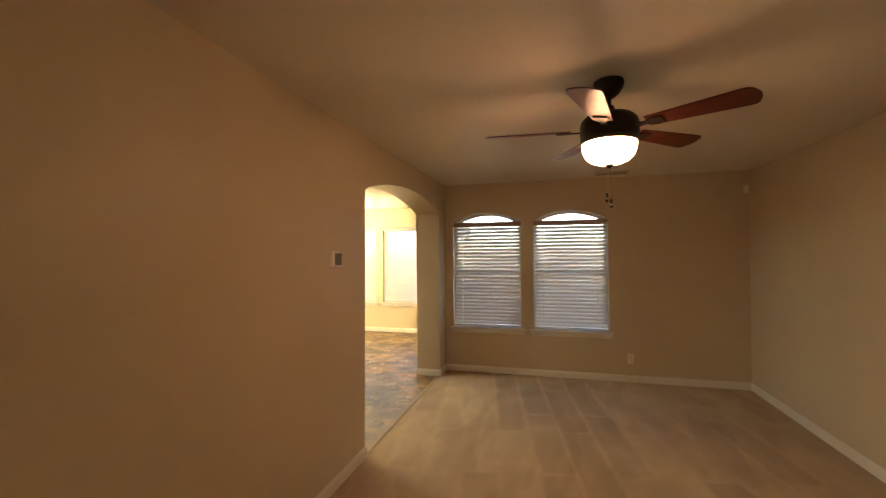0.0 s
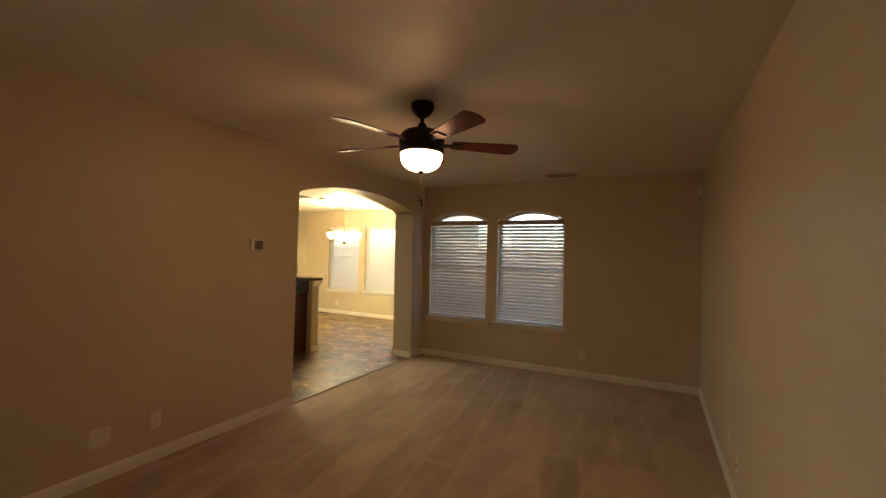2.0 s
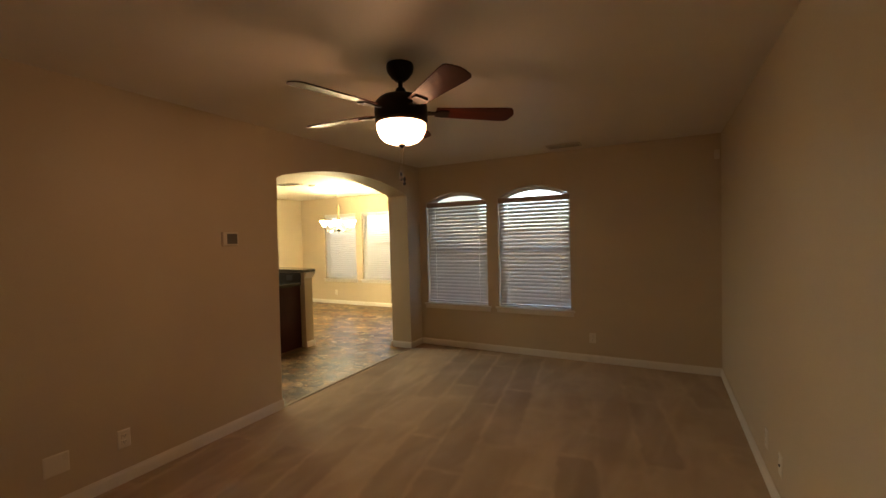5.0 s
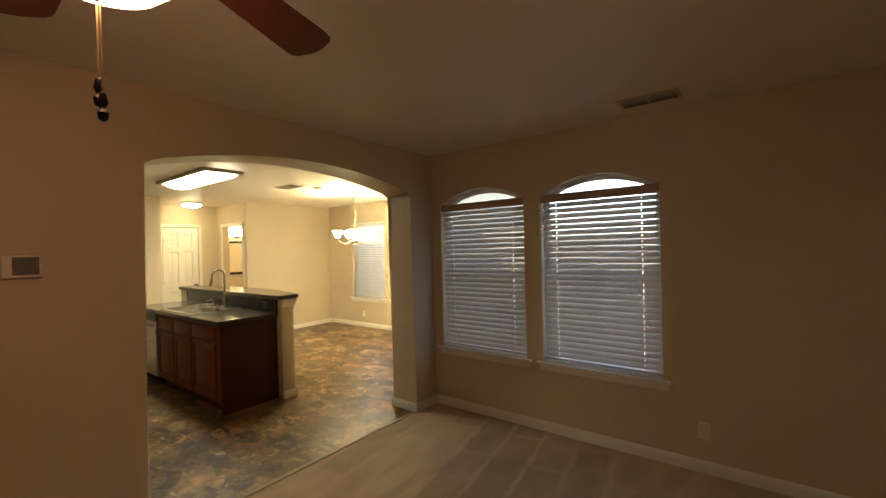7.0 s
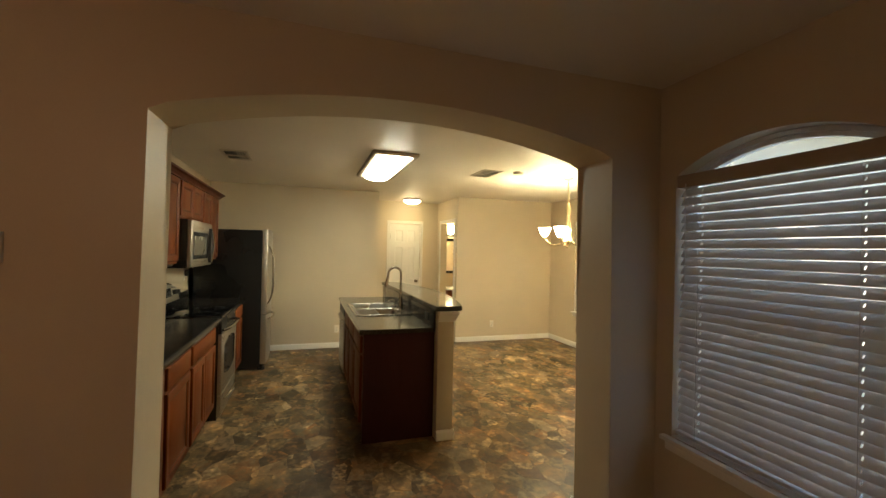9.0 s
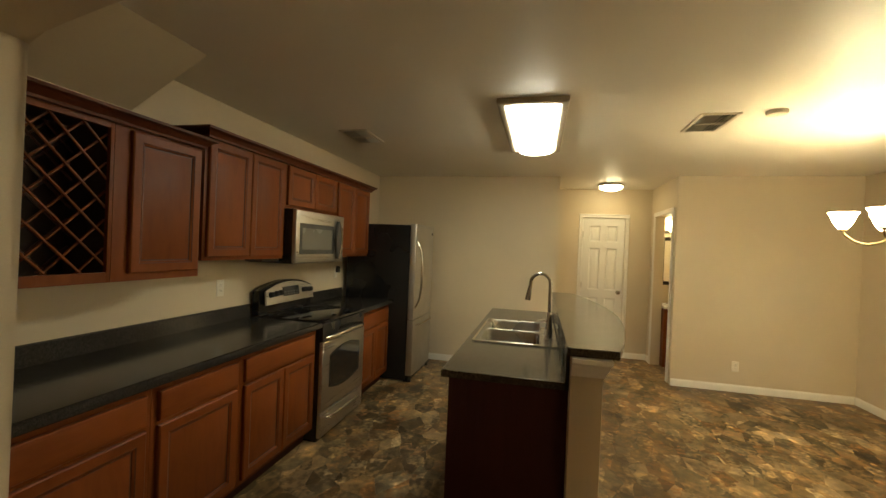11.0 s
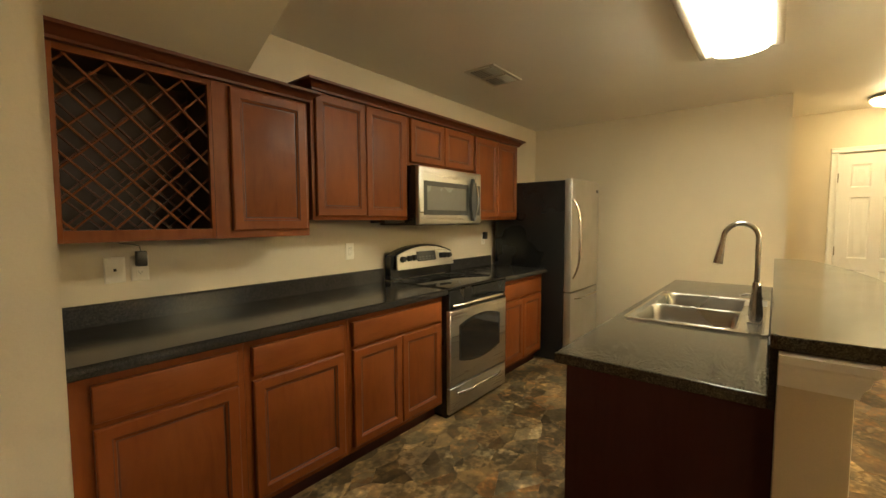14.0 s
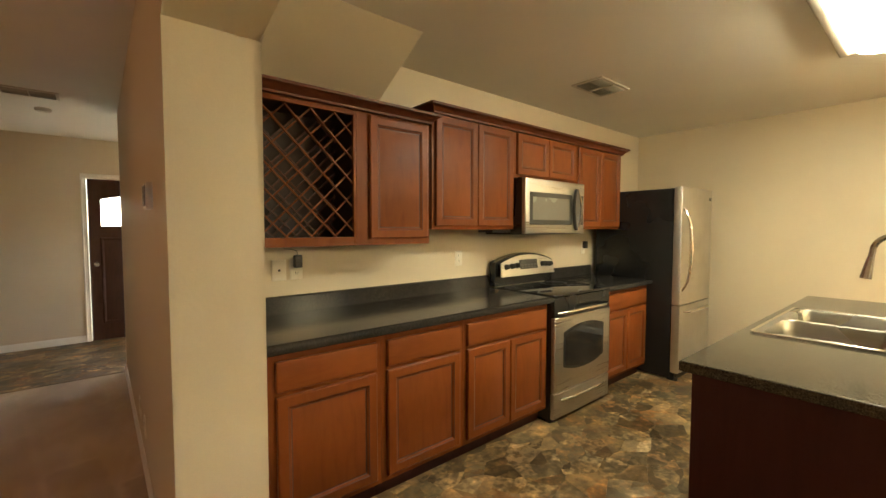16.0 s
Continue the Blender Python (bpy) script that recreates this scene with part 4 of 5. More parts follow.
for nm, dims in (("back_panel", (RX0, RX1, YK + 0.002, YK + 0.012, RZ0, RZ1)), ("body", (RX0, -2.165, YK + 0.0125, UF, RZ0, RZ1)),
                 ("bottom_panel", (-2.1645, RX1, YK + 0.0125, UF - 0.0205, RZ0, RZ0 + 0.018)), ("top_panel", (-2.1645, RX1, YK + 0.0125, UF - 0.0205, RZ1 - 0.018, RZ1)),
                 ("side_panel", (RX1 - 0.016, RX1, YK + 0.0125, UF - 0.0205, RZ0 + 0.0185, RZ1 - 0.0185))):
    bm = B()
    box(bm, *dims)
    part(nm, bm, INTERIOR_SHADE, rack)
bm = B()
box(bm, ROX1, RX1, UF - 0.02, UF, RZ0, RZ1, 0.001)
box(bm, -2.165 + 0.0005, ROX0, UF - 0.02, UF + 0.001, RZ0, RZ1, 0.001)
box(bm, ROX0, ROX1, UF - 0.02, UF, RZ0, ROZ0)
box(bm, ROX0, ROX1, UF - 0.02, UF, ROZ1, RZ1)
part("face_frame", bm, WOOD, rack)
bm = B()
box(bm, RX0, -2.165, UF + 0.0003, UF + 0.003, RZ0, RZ1)
part("stile_panel", bm, WOOD, rack)


def clip_line(x, z, dx, dz, x0, x1, z0, z1):
    lo, hi = -9.0, 9.0
    for p, d, a, b in ((x, dx, x0, x1), (z, dz, z0, z1)):
        t0, t1 = sorted(((a - p) / d, (b - p) / d))
        lo, hi = max(lo, t0), min(hi, t1)
    return (lo, hi) if hi - lo > 0.02 else None


for depth, front in ((UF - 0.032, True), (YK + 0.05, False)):
    for sgn in (1, -1):
        for k in range(-7, 8):
            x, z = (ROX0 + ROX1) / 2 + k * 0.131 + 0.03, (ROZ0 + ROZ1) / 2
            c = clip_line(x, z, 0.7071, 0.7071 * sgn, ROX0 - 0.012, ROX1 + 0.012, ROZ0 - 0.012, ROZ1 + 0.012)
            if not c:
                continue
            a, b_ = c
            bm = B()
            box(bm, a, b_, -0.006, 0.006, -0.0042, 0.0042, 0.0015, 1)
            yy = depth + (0.0075 if sgn > 0 else -0.0075)
            m = Matrix.Translation((x, yy, z)) @ Matrix.Rotation(radians(-45 * sgn), 4, "Y")
            bmesh.ops.transform(bm, matrix=m, verts=bm.verts)
            # rear bars get the dark colour too, as shade behind the lattice
            part("lattice_bar", bm, WOOD if front else GLAZE_SHADE, rack)
cabinet_door(rack, -2.645, -2.240, 1.335, 2.018, frame_put("y", UF + 0.0035, 1))

UPPERS = [(-2.690, -3.470, 1.385, 2.130, "tall two-door cherry wall cabinet"), (-3.472, -4.288, 1.775, 2.130, "short two-door cherry wall cabinet over the microwave"),
          (-4.290, -5.065, 1.385, 2.130, "two-door cherry wall cabinet beside the refrigerator")]
for xa, xb, z0, z1, lab in UPPERS:
    c = thing("wall_cabinet", lab, "cabinet", ((xa + xb) / 2, YK, z0), "wall cabinets")
    bm = B()
    box(bm, xb, xa, YK + 0.002, UF, z0, z1, 0.001)
    part("body", bm, WOOD, c)
    m = (xa + xb) / 2
    cabinet_door(c, xb + 0.022, m - 0.002, z0 + 0.022, z1 - 0.025, put)
    cabinet_door(c, m + 0.002, xa - 0.022, z0 + 0.022, z1 - 0.025, put)


def crown(x0, x1, zb, label, returns):
    """Crown moulding on a run of wall cabinets, returned to the wall at the ends named."""
    prof = [(0.0, 0.0), (0.006, 0.0), (0.008, 0.012), (0.016, 0.018), (0.024, 0.030), (0.040, 0.040), (0.050, 0.043), (0.052, 0.056), (0.0, 0.056)]
    bm = B()
    y = UF + 0.0245
    pts = []
    for d, h in prof:
        row = []
        if "lo" in returns:
            row.append((x0 - d, YK + 0.003, zb + h))
        row.append((x0 - (d if "lo" in returns else 0), y + d, zb + h))
        row.append((x1 + (d if "hi" in returns else 0), y + d, zb + h))
        if "hi" in returns:
            row.append((x1 + d, YK + 0.003, zb + h))
        pts.append([bm.verts.new(p) for p in row])
    for p, q in zip(pts, pts[1:]):
        for i in range(len(p) - 1):
            bm.faces.new((p[i], p[i + 1], q[i + 1], q[i]))
    box(bm, x0, x1, YK + 0.003, y, zb + 0.001, zb + 0.0555)
    return solid("crown_molding", bm, wood_crown, label, "molding", smooth=25)


wood_crown = wood("cherry_crown", (0.070, 0.018, 0.007), (0.125, 0.034, 0.012), "x", 0.4)
crown(RX0, RX1, 2.030, "dark cherry crown molding over the wine rack", ("lo",))
crown(-5.065, -2.690, 2.108, "dark cherry crown molding over the wall cabinets", ("lo", "hi"))


# ---- range ----
RA, RB_, RF = -3.502, -4.258, 2.525
rg = thing("range", "stainless steel electric range with a black glass cooktop", "range", ((RA + RB_) / 2, YK, 0))
bm = B()
box(bm, RB_, RA, YK + 0.03, RF - 0.002, 0.001, 0.902, 0.003)
part("body", bm, BLACK, rg)
bm = B()
box(bm, RB_ - 0.002, RA + 0.002, YK + 0.10, RF + 0.028, 0.9025, 0.922, 0.006, 3)
ct = part("cooktop", bm, BLACKGLASS, rg, "black glass cooktop")
for bx, by, r in ((-3.68, 2.38, 0.11), (-4.08, 2.38, 0.09), (-3.68, 2.13, 0.08), (-4.08, 2.13, 0.11)):
    bm = B()
    lathe(bm, (bx, by, 0.9222), [(r, 0), (r, 0.0004), (r - 0.003, 0.0004), (r - 0.003, 0)], 40)
    part("burner_ring", bm, CHARCOAL, ct)
# back guard with its arched top; the panel in it leans back
PANEL_LEAN = Matrix.Translation((0, YK + 0.0875, 1.165)) @ Matrix.Rotation(radians(-11), 4, "X").inverted() @ Matrix.Translation((0, -YK - 0.0855, -1.165))
XC = (RA + RB_) / 2
bm = B()
prism(bm, [(RB_ + 0.002, 0.923), (RA - 0.002, 0.923), (RA - 0.002, 1.115)] + arc(RB_ + 0.002, RA - 0.002, 1.115, 0.07, 16)[1:-1] + [(RB_ + 0.002, 1.115)], "y", YK + 0.025, YK + 0.085)
bg = part("back_guard", bm, BLACK, rg)
bm = B()
prism(bm, [(RB_ + 0.03, 0.995), (RA - 0.03, 0.995), (RA - 0.045, 1.105)] + arc(RB_ + 0.045, RA - 0.045, 1.105, 0.062, 16)[1:-1] + [(RB_ + 0.045, 1.105)], "y", YK + 0.0855, YK + 0.102)
bmesh.ops.transform(bm, matrix=PANEL_LEAN, verts=bm.verts)
cp = part("control_panel", bm, STEEL, rg, "brushed steel control panel")
bm = B()
box(bm, XC - 0.115, XC + 0.115, YK + 0.1025, YK + 0.106, 1.045, 1.125, 0.004)
bmesh.ops.transform(bm, matrix=PANEL_LEAN, verts=bm.verts)
dsp = part("display", bm, SMOKED, rg, "dark clock display")
bm = B()
for r_ in range(2):
    for q in range(5):
        box(bm, XC - 0.095 + q * 0.042, XC - 0.07 + q * 0.042, YK + 0.1061, YK + 0.1066, 1.055 + r_ * 0.02, 1.064 + r_ * 0.02)
bmesh.ops.transform(bm, matrix=PANEL_LEAN, verts=bm.verts)
part("buttons", bm, CHARCOAL, dsp)
for kx in (0.285, 0.215, 0.155, -0.185, -0.235, -0.29):
    bm = B()
    lathe(bm, (0, 0, 0), [(0, 0.030), (0.016, 0.030), (0.020, 0.026), (0.022, 0.004), (0.025, 0.0), (0, 0)], 22)
    box(bm, -0.004, 0.004, -0.018, 0.018, 0.028, 0.036, 0.002)
    bmesh.ops.transform(bm, matrix=PANEL_LEAN @ Matrix.Translation((XC + kx, YK + 0.1025, 1.072 + 0.01 * math.cos(kx * 5))) @ Matrix.Rotation(radians(-90), 4, "X"), verts=bm.verts)
    part("knob", bm, BLACKPLASTIC, cp)
put = frame_put("y", RF, 1)
bm = B()
panel_rings(bm, RB_ + 0.004, RA - 0.004, 0.762, 0.900, [(0, 0), (0, 0.018), (0.004, 0.024)], put, None, True)
part("vent_trim", bm, BLACK, rg)
bm = B()
panel_rings(bm, RB_ + 0.004, RA - 0.004, 0.222, 0.758, [(0, 0), (0, 0.026), (0.004, 0.031), (0.010, 0.033)], put, None, True)
od = part("oven_door", bm, STEEL, rg, "brushed steel oven door")


def bowed(u0, u1, v0, v1, rise, h0, h1):
    """A window shape with bowed top and bottom."""
    bm = B()
    top = arc(u0, u1, v1 - rise, rise, 14)
    bot = [(u, 2 * (v0 + rise) - (v - (v1 - rise)) - (v0 + rise)) for u, v in top][::-1]
    prism(bm, top + bot, "y", RF + h0, RF + h1)
    return bm


part("oven_window_trim", bowed(RB_ + 0.105, RA - 0.105, 0.350, 0.690, 0.045, 0.0332, 0.0345), BLACK, od)
part("oven_window", bowed(RB_ + 0.125, RA - 0.125, 0.368, 0.672, 0.040, 0.0347, 0.0360), BLACKGLASS, od, "dark oven glass")


def bar_handle(parent, u0, u1, z, y0, out, material, rise=0.0, r=0.011):
    pts = [(u0 + (u1 - u0) * s, y0 + out * (1 - (2 * s - 1) ** 4) , z + rise * (1 - (2 * s - 1) ** 2)) for s in [i / 20 for i in range(21)]]
    bm = B()
    tube(bm, pts, [r * (0.8 + 0.3 * (1 - (2 * i / 20 - 1) ** 2)) for i in range(21)], 12)
    return part("handle", bm, material, parent, "curved steel handle")


bar_handle(od, RB_ + 0.03, RA - 0.03, 0.792, RF + 0.032, 0.048, CHROME, 0.012, 0.014)
bm = B()
panel_rings(bm, RB_ + 0.004, RA - 0.004, 0.030, 0.212, [(0, 0), (0, 0.024), (0.004, 0.029), (0.010, 0.031)], put, None, True)
dr = part("drawer", bm, STEEL, rg, "brushed steel storage drawer")
bar_handle(dr, RB_ + 0.09, RA - 0.09, 0.160, RF + 0.030, 0.034, CHROME, 0.010, 0.010)


# ---- microwave ----
MA, MB, MZ0, MZ1, MF = -3.476, -4.262, 1.345, 1.770, 2.275
mw = thing("microwave", "stainless steel microwave hung under the short wall cabinet", "microwave", ((MA + MB) / 2, YK, MZ0))
bm = B()
box(bm, MB, MA, YK + 0.003, MF - 0.002, MZ0, MZ1, 0.003)
part("body", bm, BLACK, mw)
put = frame_put("y", MF, 1)
bm = B()
panel_rings(bm, MB + 0.002, MA - 0.002, MZ0 + 0.004, MZ1 - 0.004, [(0, -0.0015), (0, 0.022), (0.006, 0.030), (0.014, 0.032)], put, None, True)
md = part("front", bm, STEEL, mw, "brushed steel microwave front")
bm = B()
panel_rings(bm, MB + 0.190, MA - 0.050, MZ0 + 0.075, MZ1 - 0.105, [(0, 0.0325), (0.002, 0.0345), (0.034, 0.0345), (0.038, 0.033)], put)
part("window_trim", bm, SMOKED, md)
bm = B()
panel_rings(bm, MB + 0.226, MA - 0.086, MZ0 + 0.111, MZ1 - 0.141, [(0, 0.0336), (0.001, 0.0345)], put)
part("microwave_window", bm, varied("mesh_glass", (0.15, 0.135, 0.105), 0.22, spread=0.1, relief=0.0), md, "pale screened glass")
bm = B()
panel_rings(bm, MB + 0.022, MB + 0.100, MZ0 + 0.075, MZ1 - 0.105, [(0, 0.0325), (0.002, 0.0345)], put)
part("keypad", bm, CHARCOAL, md)
# leaf-shaped grip, dark, with a bright strip on its outer edge
HZ0, HZ1, HX = MZ0 + 0.030, MZ1 - 0.055, MB + 0.145
lens = [math.sin(math.pi * i / 18) for i in range(19)]
zs_ = [HZ0 + (HZ1 - HZ0) * i / 18 for i in range(19)]
bm = B()
prism(bm, [(HX - 0.006 - 0.030 * q, z) for q, z in zip(lens, zs_)] + [(HX + 0.006 + 0.034 * q, z) for q, z in zip(lens, zs_)][::-1], "y", MF + 0.0345, MF + 0.062)
h = part("handle", bm, CHARCOAL, md, "dark leaf-shaped handle")
bm = B()
tube(bm, [(HX - 0.008 - 0.028 * q, MF + 0.060 + 0.012 * q, z) for q, z in zip(lens, zs_)], [0.004 + 0.004 * q for q in lens], 8)
part("handle_trim", bm, CHROME, h, "bright steel edge strip")
bm = B()
panel_rings(bm, MB + 0.03, MA - 0.05, MZ1 - 0.050, MZ1 - 0.022, [(0, 0.0322), (0.002, 0.033)], put)
part("vent_strip", bm, STEEL, md)
bm = B()
box(bm, MA - 0.0, MA + 0.20, YK + 0.12, UF - 0.03, 1.362, 1.383, 0.006)
ucl = solid("under_cabinet_light", bm, BLACKPLASTIC, "thin dark light fixture under the wall cabinet", "light")


# ---- refrigerator ----
GA, GB, GZ, GF = -5.055, -5.815, 1.765, 2.715
fr = thing("refrigerator", "stainless steel bottom-freezer refrigerator with black sides", "refrigerator", ((GA + GB) / 2, YK, 0))
bm = B()
box(bm, GB, GA, YK + 0.06, GF - 0.006, 0.02, GZ - 0.012, 0.006)
part("body", bm, BLACK, fr, "black textured sides")
for z0, z1, nm in ((0.700, GZ, "door"), (0.075, 0.688, "freezer_drawer")):
    bm = B()
    prism(bm, [(GB + 0.002, GF), (GB + 0.002, GF + 0.052), (GB + 0.012, GF + 0.066)] +
          [(GB + 0.03 + (GA - GB - 0.06) * i / 10, GF + 0.066 + 0.010 * (1 - (2 * i / 10 - 1) ** 2)) for i in range(11)] +
          [(GA - 0.012, GF + 0.066), (GA - 0.002, GF + 0.052), (GA - 0.002, GF)], "z", z0, z1)
    d = part(nm, bm, STEEL_V, fr, "brushed steel %s" % nm.replace("_", " "), 50)
    if nm == "door":
        pts = [(GA - 0.034 - 0.01 * math.sin(s * math.pi), GF + 0.072 + 0.062 * (1 - (2 * s - 1) ** 4), 0.83 + s * 0.74) for s in [i / 20 for i in range(21)]]
        bm = B()
        tube(bm, pts, [0.013 * (0.7 + 0.45 * (1 - (2 * i / 20 - 1) ** 2)) for i in range(21)], 12)
        part("handle", bm, CHROME, d, "tall curved steel handle")
        bm = B()
        box(bm, GB + 0.06, GB + 0.12, GF + 0.0735, GF + 0.0755, 1.66, 1.69, 0.0005)
        part("badge", bm, CHARCOAL, d)
    else:
        pts = [(GB + 0.09 + (GA - GB - 0.18) * s, GF + 0.074 + 0.050 * (1 - (2 * s - 1) ** 4), 0.630 + 0.012 * (1 - (2 * s - 1) ** 2)) for s in [i / 20 for i in range(21)]]
        bm = B()
        tube(bm, pts, [0.012 * (0.75 + 0.35 * (1 - (2 * i / 20 - 1) ** 2)) for i in range(21)], 12)
        part("handle", bm, CHROME, d, "wide curved steel handle")
bm = B()
box(bm, GB + 0.01, GA - 0.01, GF - 0.03, GF + 0.03, 0.002, 0.070, 0.004)
part("toe_grille", bm, BLACK, fr)
for fx in (GA - 0.03, GB + 0.03):
    bm = B()
    lathe(bm, (fx, GF - 0.01 + 0.05, 0), [(0, 0.0005), (0.018, 0.0005), (0.018, 0.03), (0.006, 0.035), (0.006, 0.07)], 14)
    part("foot", bm, CHARCOAL, fr)


# ---- island ----
IX0, IX1, IY0, IY1 = -4.98, -2.715, 3.700, 4.279
isl = thing("island_cabinet", "cherry-stained island sink cabinet with a plain end panel", "cabinet", (-3.8, 3.98, 0))
bm = B()
box(bm, -4.300, IX1 - 0.019, IY0 + 0.021, IY1, 0.105, 0.700)
box(bm, -4.300, IX1 - 0.019, IY0, IY0 + 0.020, 0.105, 0.865)
box(bm, -3.370, IX1 - 0.019, IY0 + 0.021, IY1, 0.701, 0.865)
box(bm, IX0, -4.965, IY0, IY1, 0.001, 0.865)
box(bm, -4.965, -4.300, 4.20, IY1, 0.001, 0.865)
part("body", bm, WOOD, isl)
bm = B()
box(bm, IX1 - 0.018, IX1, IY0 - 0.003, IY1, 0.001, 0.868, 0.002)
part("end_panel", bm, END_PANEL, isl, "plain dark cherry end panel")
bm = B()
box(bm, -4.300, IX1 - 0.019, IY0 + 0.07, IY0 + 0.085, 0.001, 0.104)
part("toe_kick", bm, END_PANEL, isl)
put = frame_put("y", IY0 - 0.0005, -1)
for u0, u1 in ((-4.285, -3.825), (-3.795, -3.360), (-3.330, -2.815)):
    drawer_front(isl, u0, u1, 0.700, 0.832, put)
    cabinet_door(isl, u0, u1, 0.135, 0.680, put)
dw = thing("dishwasher", "stainless steel dishwasher at the end of the island", "dishwasher", (-4.63, IY0, 0))
bm = B()
box(bm, -4.960, -4.305, IY0 + 0.02, 4.19, 0.03, 0.862)
part("body", bm, BLACK, dw)
bm = B()
panel_rings(bm, -4.955, -4.308, 0.11, 0.752, [(0, 0.002), (0, 0.020), (0.006, 0.026)], put, None, True)
part("door", bm, STEEL, dw)
bm = B()
panel_rings(bm, -4.955, -4.308, 0.758, 0.860, [(0, 0.002), (0, 0.020), (0.006, 0.026)], put, None, True)
part("control_panel", bm, CHARCOAL, dw)
bm = B()
tube(bm, [(-4.90 + 0.54 * s, IY0 - 0.026 - 0.035 * (1 - (2 * s - 1) ** 4), 0.715) for s in [i / 16 for i in range(17)]], 0.010, 10)
part("handle", bm, CHROME, dw)

CX0, CX1, CY0, CY1 = -4.985, -2.690, 3.660, 4.262
SX0, SX1, SY0, SY1 = -4.285, -3.385, 3.712, 4.248
it = thing("island_countertop", "dark speckled laminate island counter with a sink cut into it", "counter", (-3.8, 3.96, 0.87))
bm = B()
ring_prism(bm, [(CX0, CY0), (CX1, CY0), (CX1, CY1), (CX0, CY1)], [(SX0 + 0.02, SY0 + 0.02), (SX1 - 0.02, SY0 + 0.02), (SX1 - 0.02, SY1 - 0.02), (SX0 + 0.02, SY1 - 0.02)], "z", 0.870, 0.908)
es = [e for e in bm.edges if all(v.co.x < CX0 + 1e-4 or v.co.x > CX1 - 1e-4 or v.co.y < CY0 + 1e-4 or v.co.y > CY1 - 1e-4 for v in e.verts)]
bmesh.ops.bevel(bm, geom=es, offset=0.006, segments=3, profile=0.6, affect="EDGES")
part("worktop", bm, BARTOP, it, smooth=0)
bm = B()
box(bm, CX0, -2.695, 4.2625, 4.2795, 0.870, 1.048, 0.002)
part("riser", bm, TOP, it, "dark laminate riser up to the bar")
sk = thing("kitchen_sink", "stainless steel double-bowl drop-in sink", "sink", (-3.83, 3.97, 0.9))
BOWLS = [(SX0 + 0.035, -3.852), (-3.818, SX1 - 0.035)]
BY0, BY1, RIMZ = SY0 + 0.035, SY1 - 0.105, 0.914


def round_rect(x0, x1, y0, y1, r, n=5):
    out = []
    for cx, cy, a0 in ((x1 - r, y0 + r, -90), (x1 - r, y1 - r, 0), (x0 + r, y1 - r, 90), (x0 + r, y0 + r, 180)):
        out += [(cx + r * math.cos(radians(a0 + 90 * i / n)), cy + r * math.sin(radians(a0 + 90 * i / n))) for i in range(n + 1)]
    return out


bm = B()
for x0, x1, y0, y1 in ((SX0, BOWLS[0][0], SY0, SY1), (BOWLS[1][1], SX1, SY0, SY1), (BOWLS[0][1], BOWLS[1][0], BY0, BY1),
                       (BOWLS[0][0], BOWLS[1][1], SY0, BY0), (BOWLS[0][0], BOWLS[1][1], BY1, SY1)):
    box(bm, x0, x1, y0, y1, RIMZ - 0.004, RIMZ)
part("deck", bm, SINK, sk)
bm = B()
ring_prism(bm, round_rect(SX0 - 0.008, SX1 + 0.008, SY0 - 0.008, SY1 + 0.008, 0.03), round_rect(SX0 + 0.006, SX1 - 0.006, SY0 + 0.006, SY1 - 0.006, 0.02), "z", RIMZ - 0.005, RIMZ + 0.003)
part("rim", bm, CHROME, sk)
for x0, x1 in BOWLS:
    bm = B()
    levels = [(0.0, RIMZ + 0.001, 0.05), (0.006, RIMZ - 0.006, 0.05), (0.012, 0.80, 0.055), (0.03, 0.745, 0.06), (0.07, 0.735, 0.05)]
    rows = []
    for d, z, r in levels:
        rows.append([bm.verts.new((u, v, z)) for u, v in round_rect(x0 + d - 0.004, x1 - d + 0.004, BY0 + d - 0.004, BY1 - d + 0.004, r)])
    # outer skin keeps the bowl a real shell
    rows_out = [[bm.verts.new((v.co.x + (0.004 if v.co.x > (x0 + x1) / 2 else -0.004), v.co.y + (0.004 if v.co.y > (BY0 + BY1) / 2 else -0.004), v.co.z - 0.002)) for v in row] for row in rows]
    n = len(rows[0])
    for rr in (rows, rows_out):
        for p, q in zip(rr, rr[1:]):
            for i in range(n):
                bm.faces.new((p[i], p[(i + 1) % n], q[(i + 1) % n], q[i]))
        bm.faces.new(rr[-1])
    for i in range(n):
        bm.faces.new((rows[0][i], rows_out[0][i], rows_out[0][(i + 1) % n], rows[0][(i + 1) % n]))
    bw = part("bowl", bm, SINK, sk, smooth=60)
    bm = B()
    cx, cy = (x0 + x1) / 2, (BY0 + BY1) / 2
    lathe(bm, (cx, cy, 0.7355), [(0.045, 0), (0.043, 0.003), (0.034, 0.002), (0.030, -0.0), (0, -0.0)], 24)
    part("drain", bm, CHROME, bw)
fc = thing("faucet", "brushed nickel gooseneck pull-down faucet", "faucet", (-3.715, 4.203, RIMZ))
FX2, FY2 = -3.715, 4.203
bm = B()
box(bm, FX2 - 0.12, FX2 + 0.12, FY2 - 0.027, FY2 + 0.027, RIMZ + 0.0005, RIMZ + 0.007, 0.003)
part("base_plate", bm, NICKEL, fc)
bm = B()
lathe(bm, (FX2, FY2, RIMZ), [(0, 0.007), (0.028, 0.007), (0.029, 0.03), (0.025, 0.07), (0.020, 0.12), (0.017, 0.17), (0.014, 0.175), (0, 0.175)], 24)
part("body", bm, NICKEL, fc)
cy, cz, rr = FY2 - 0.068, 1.292, 0.068
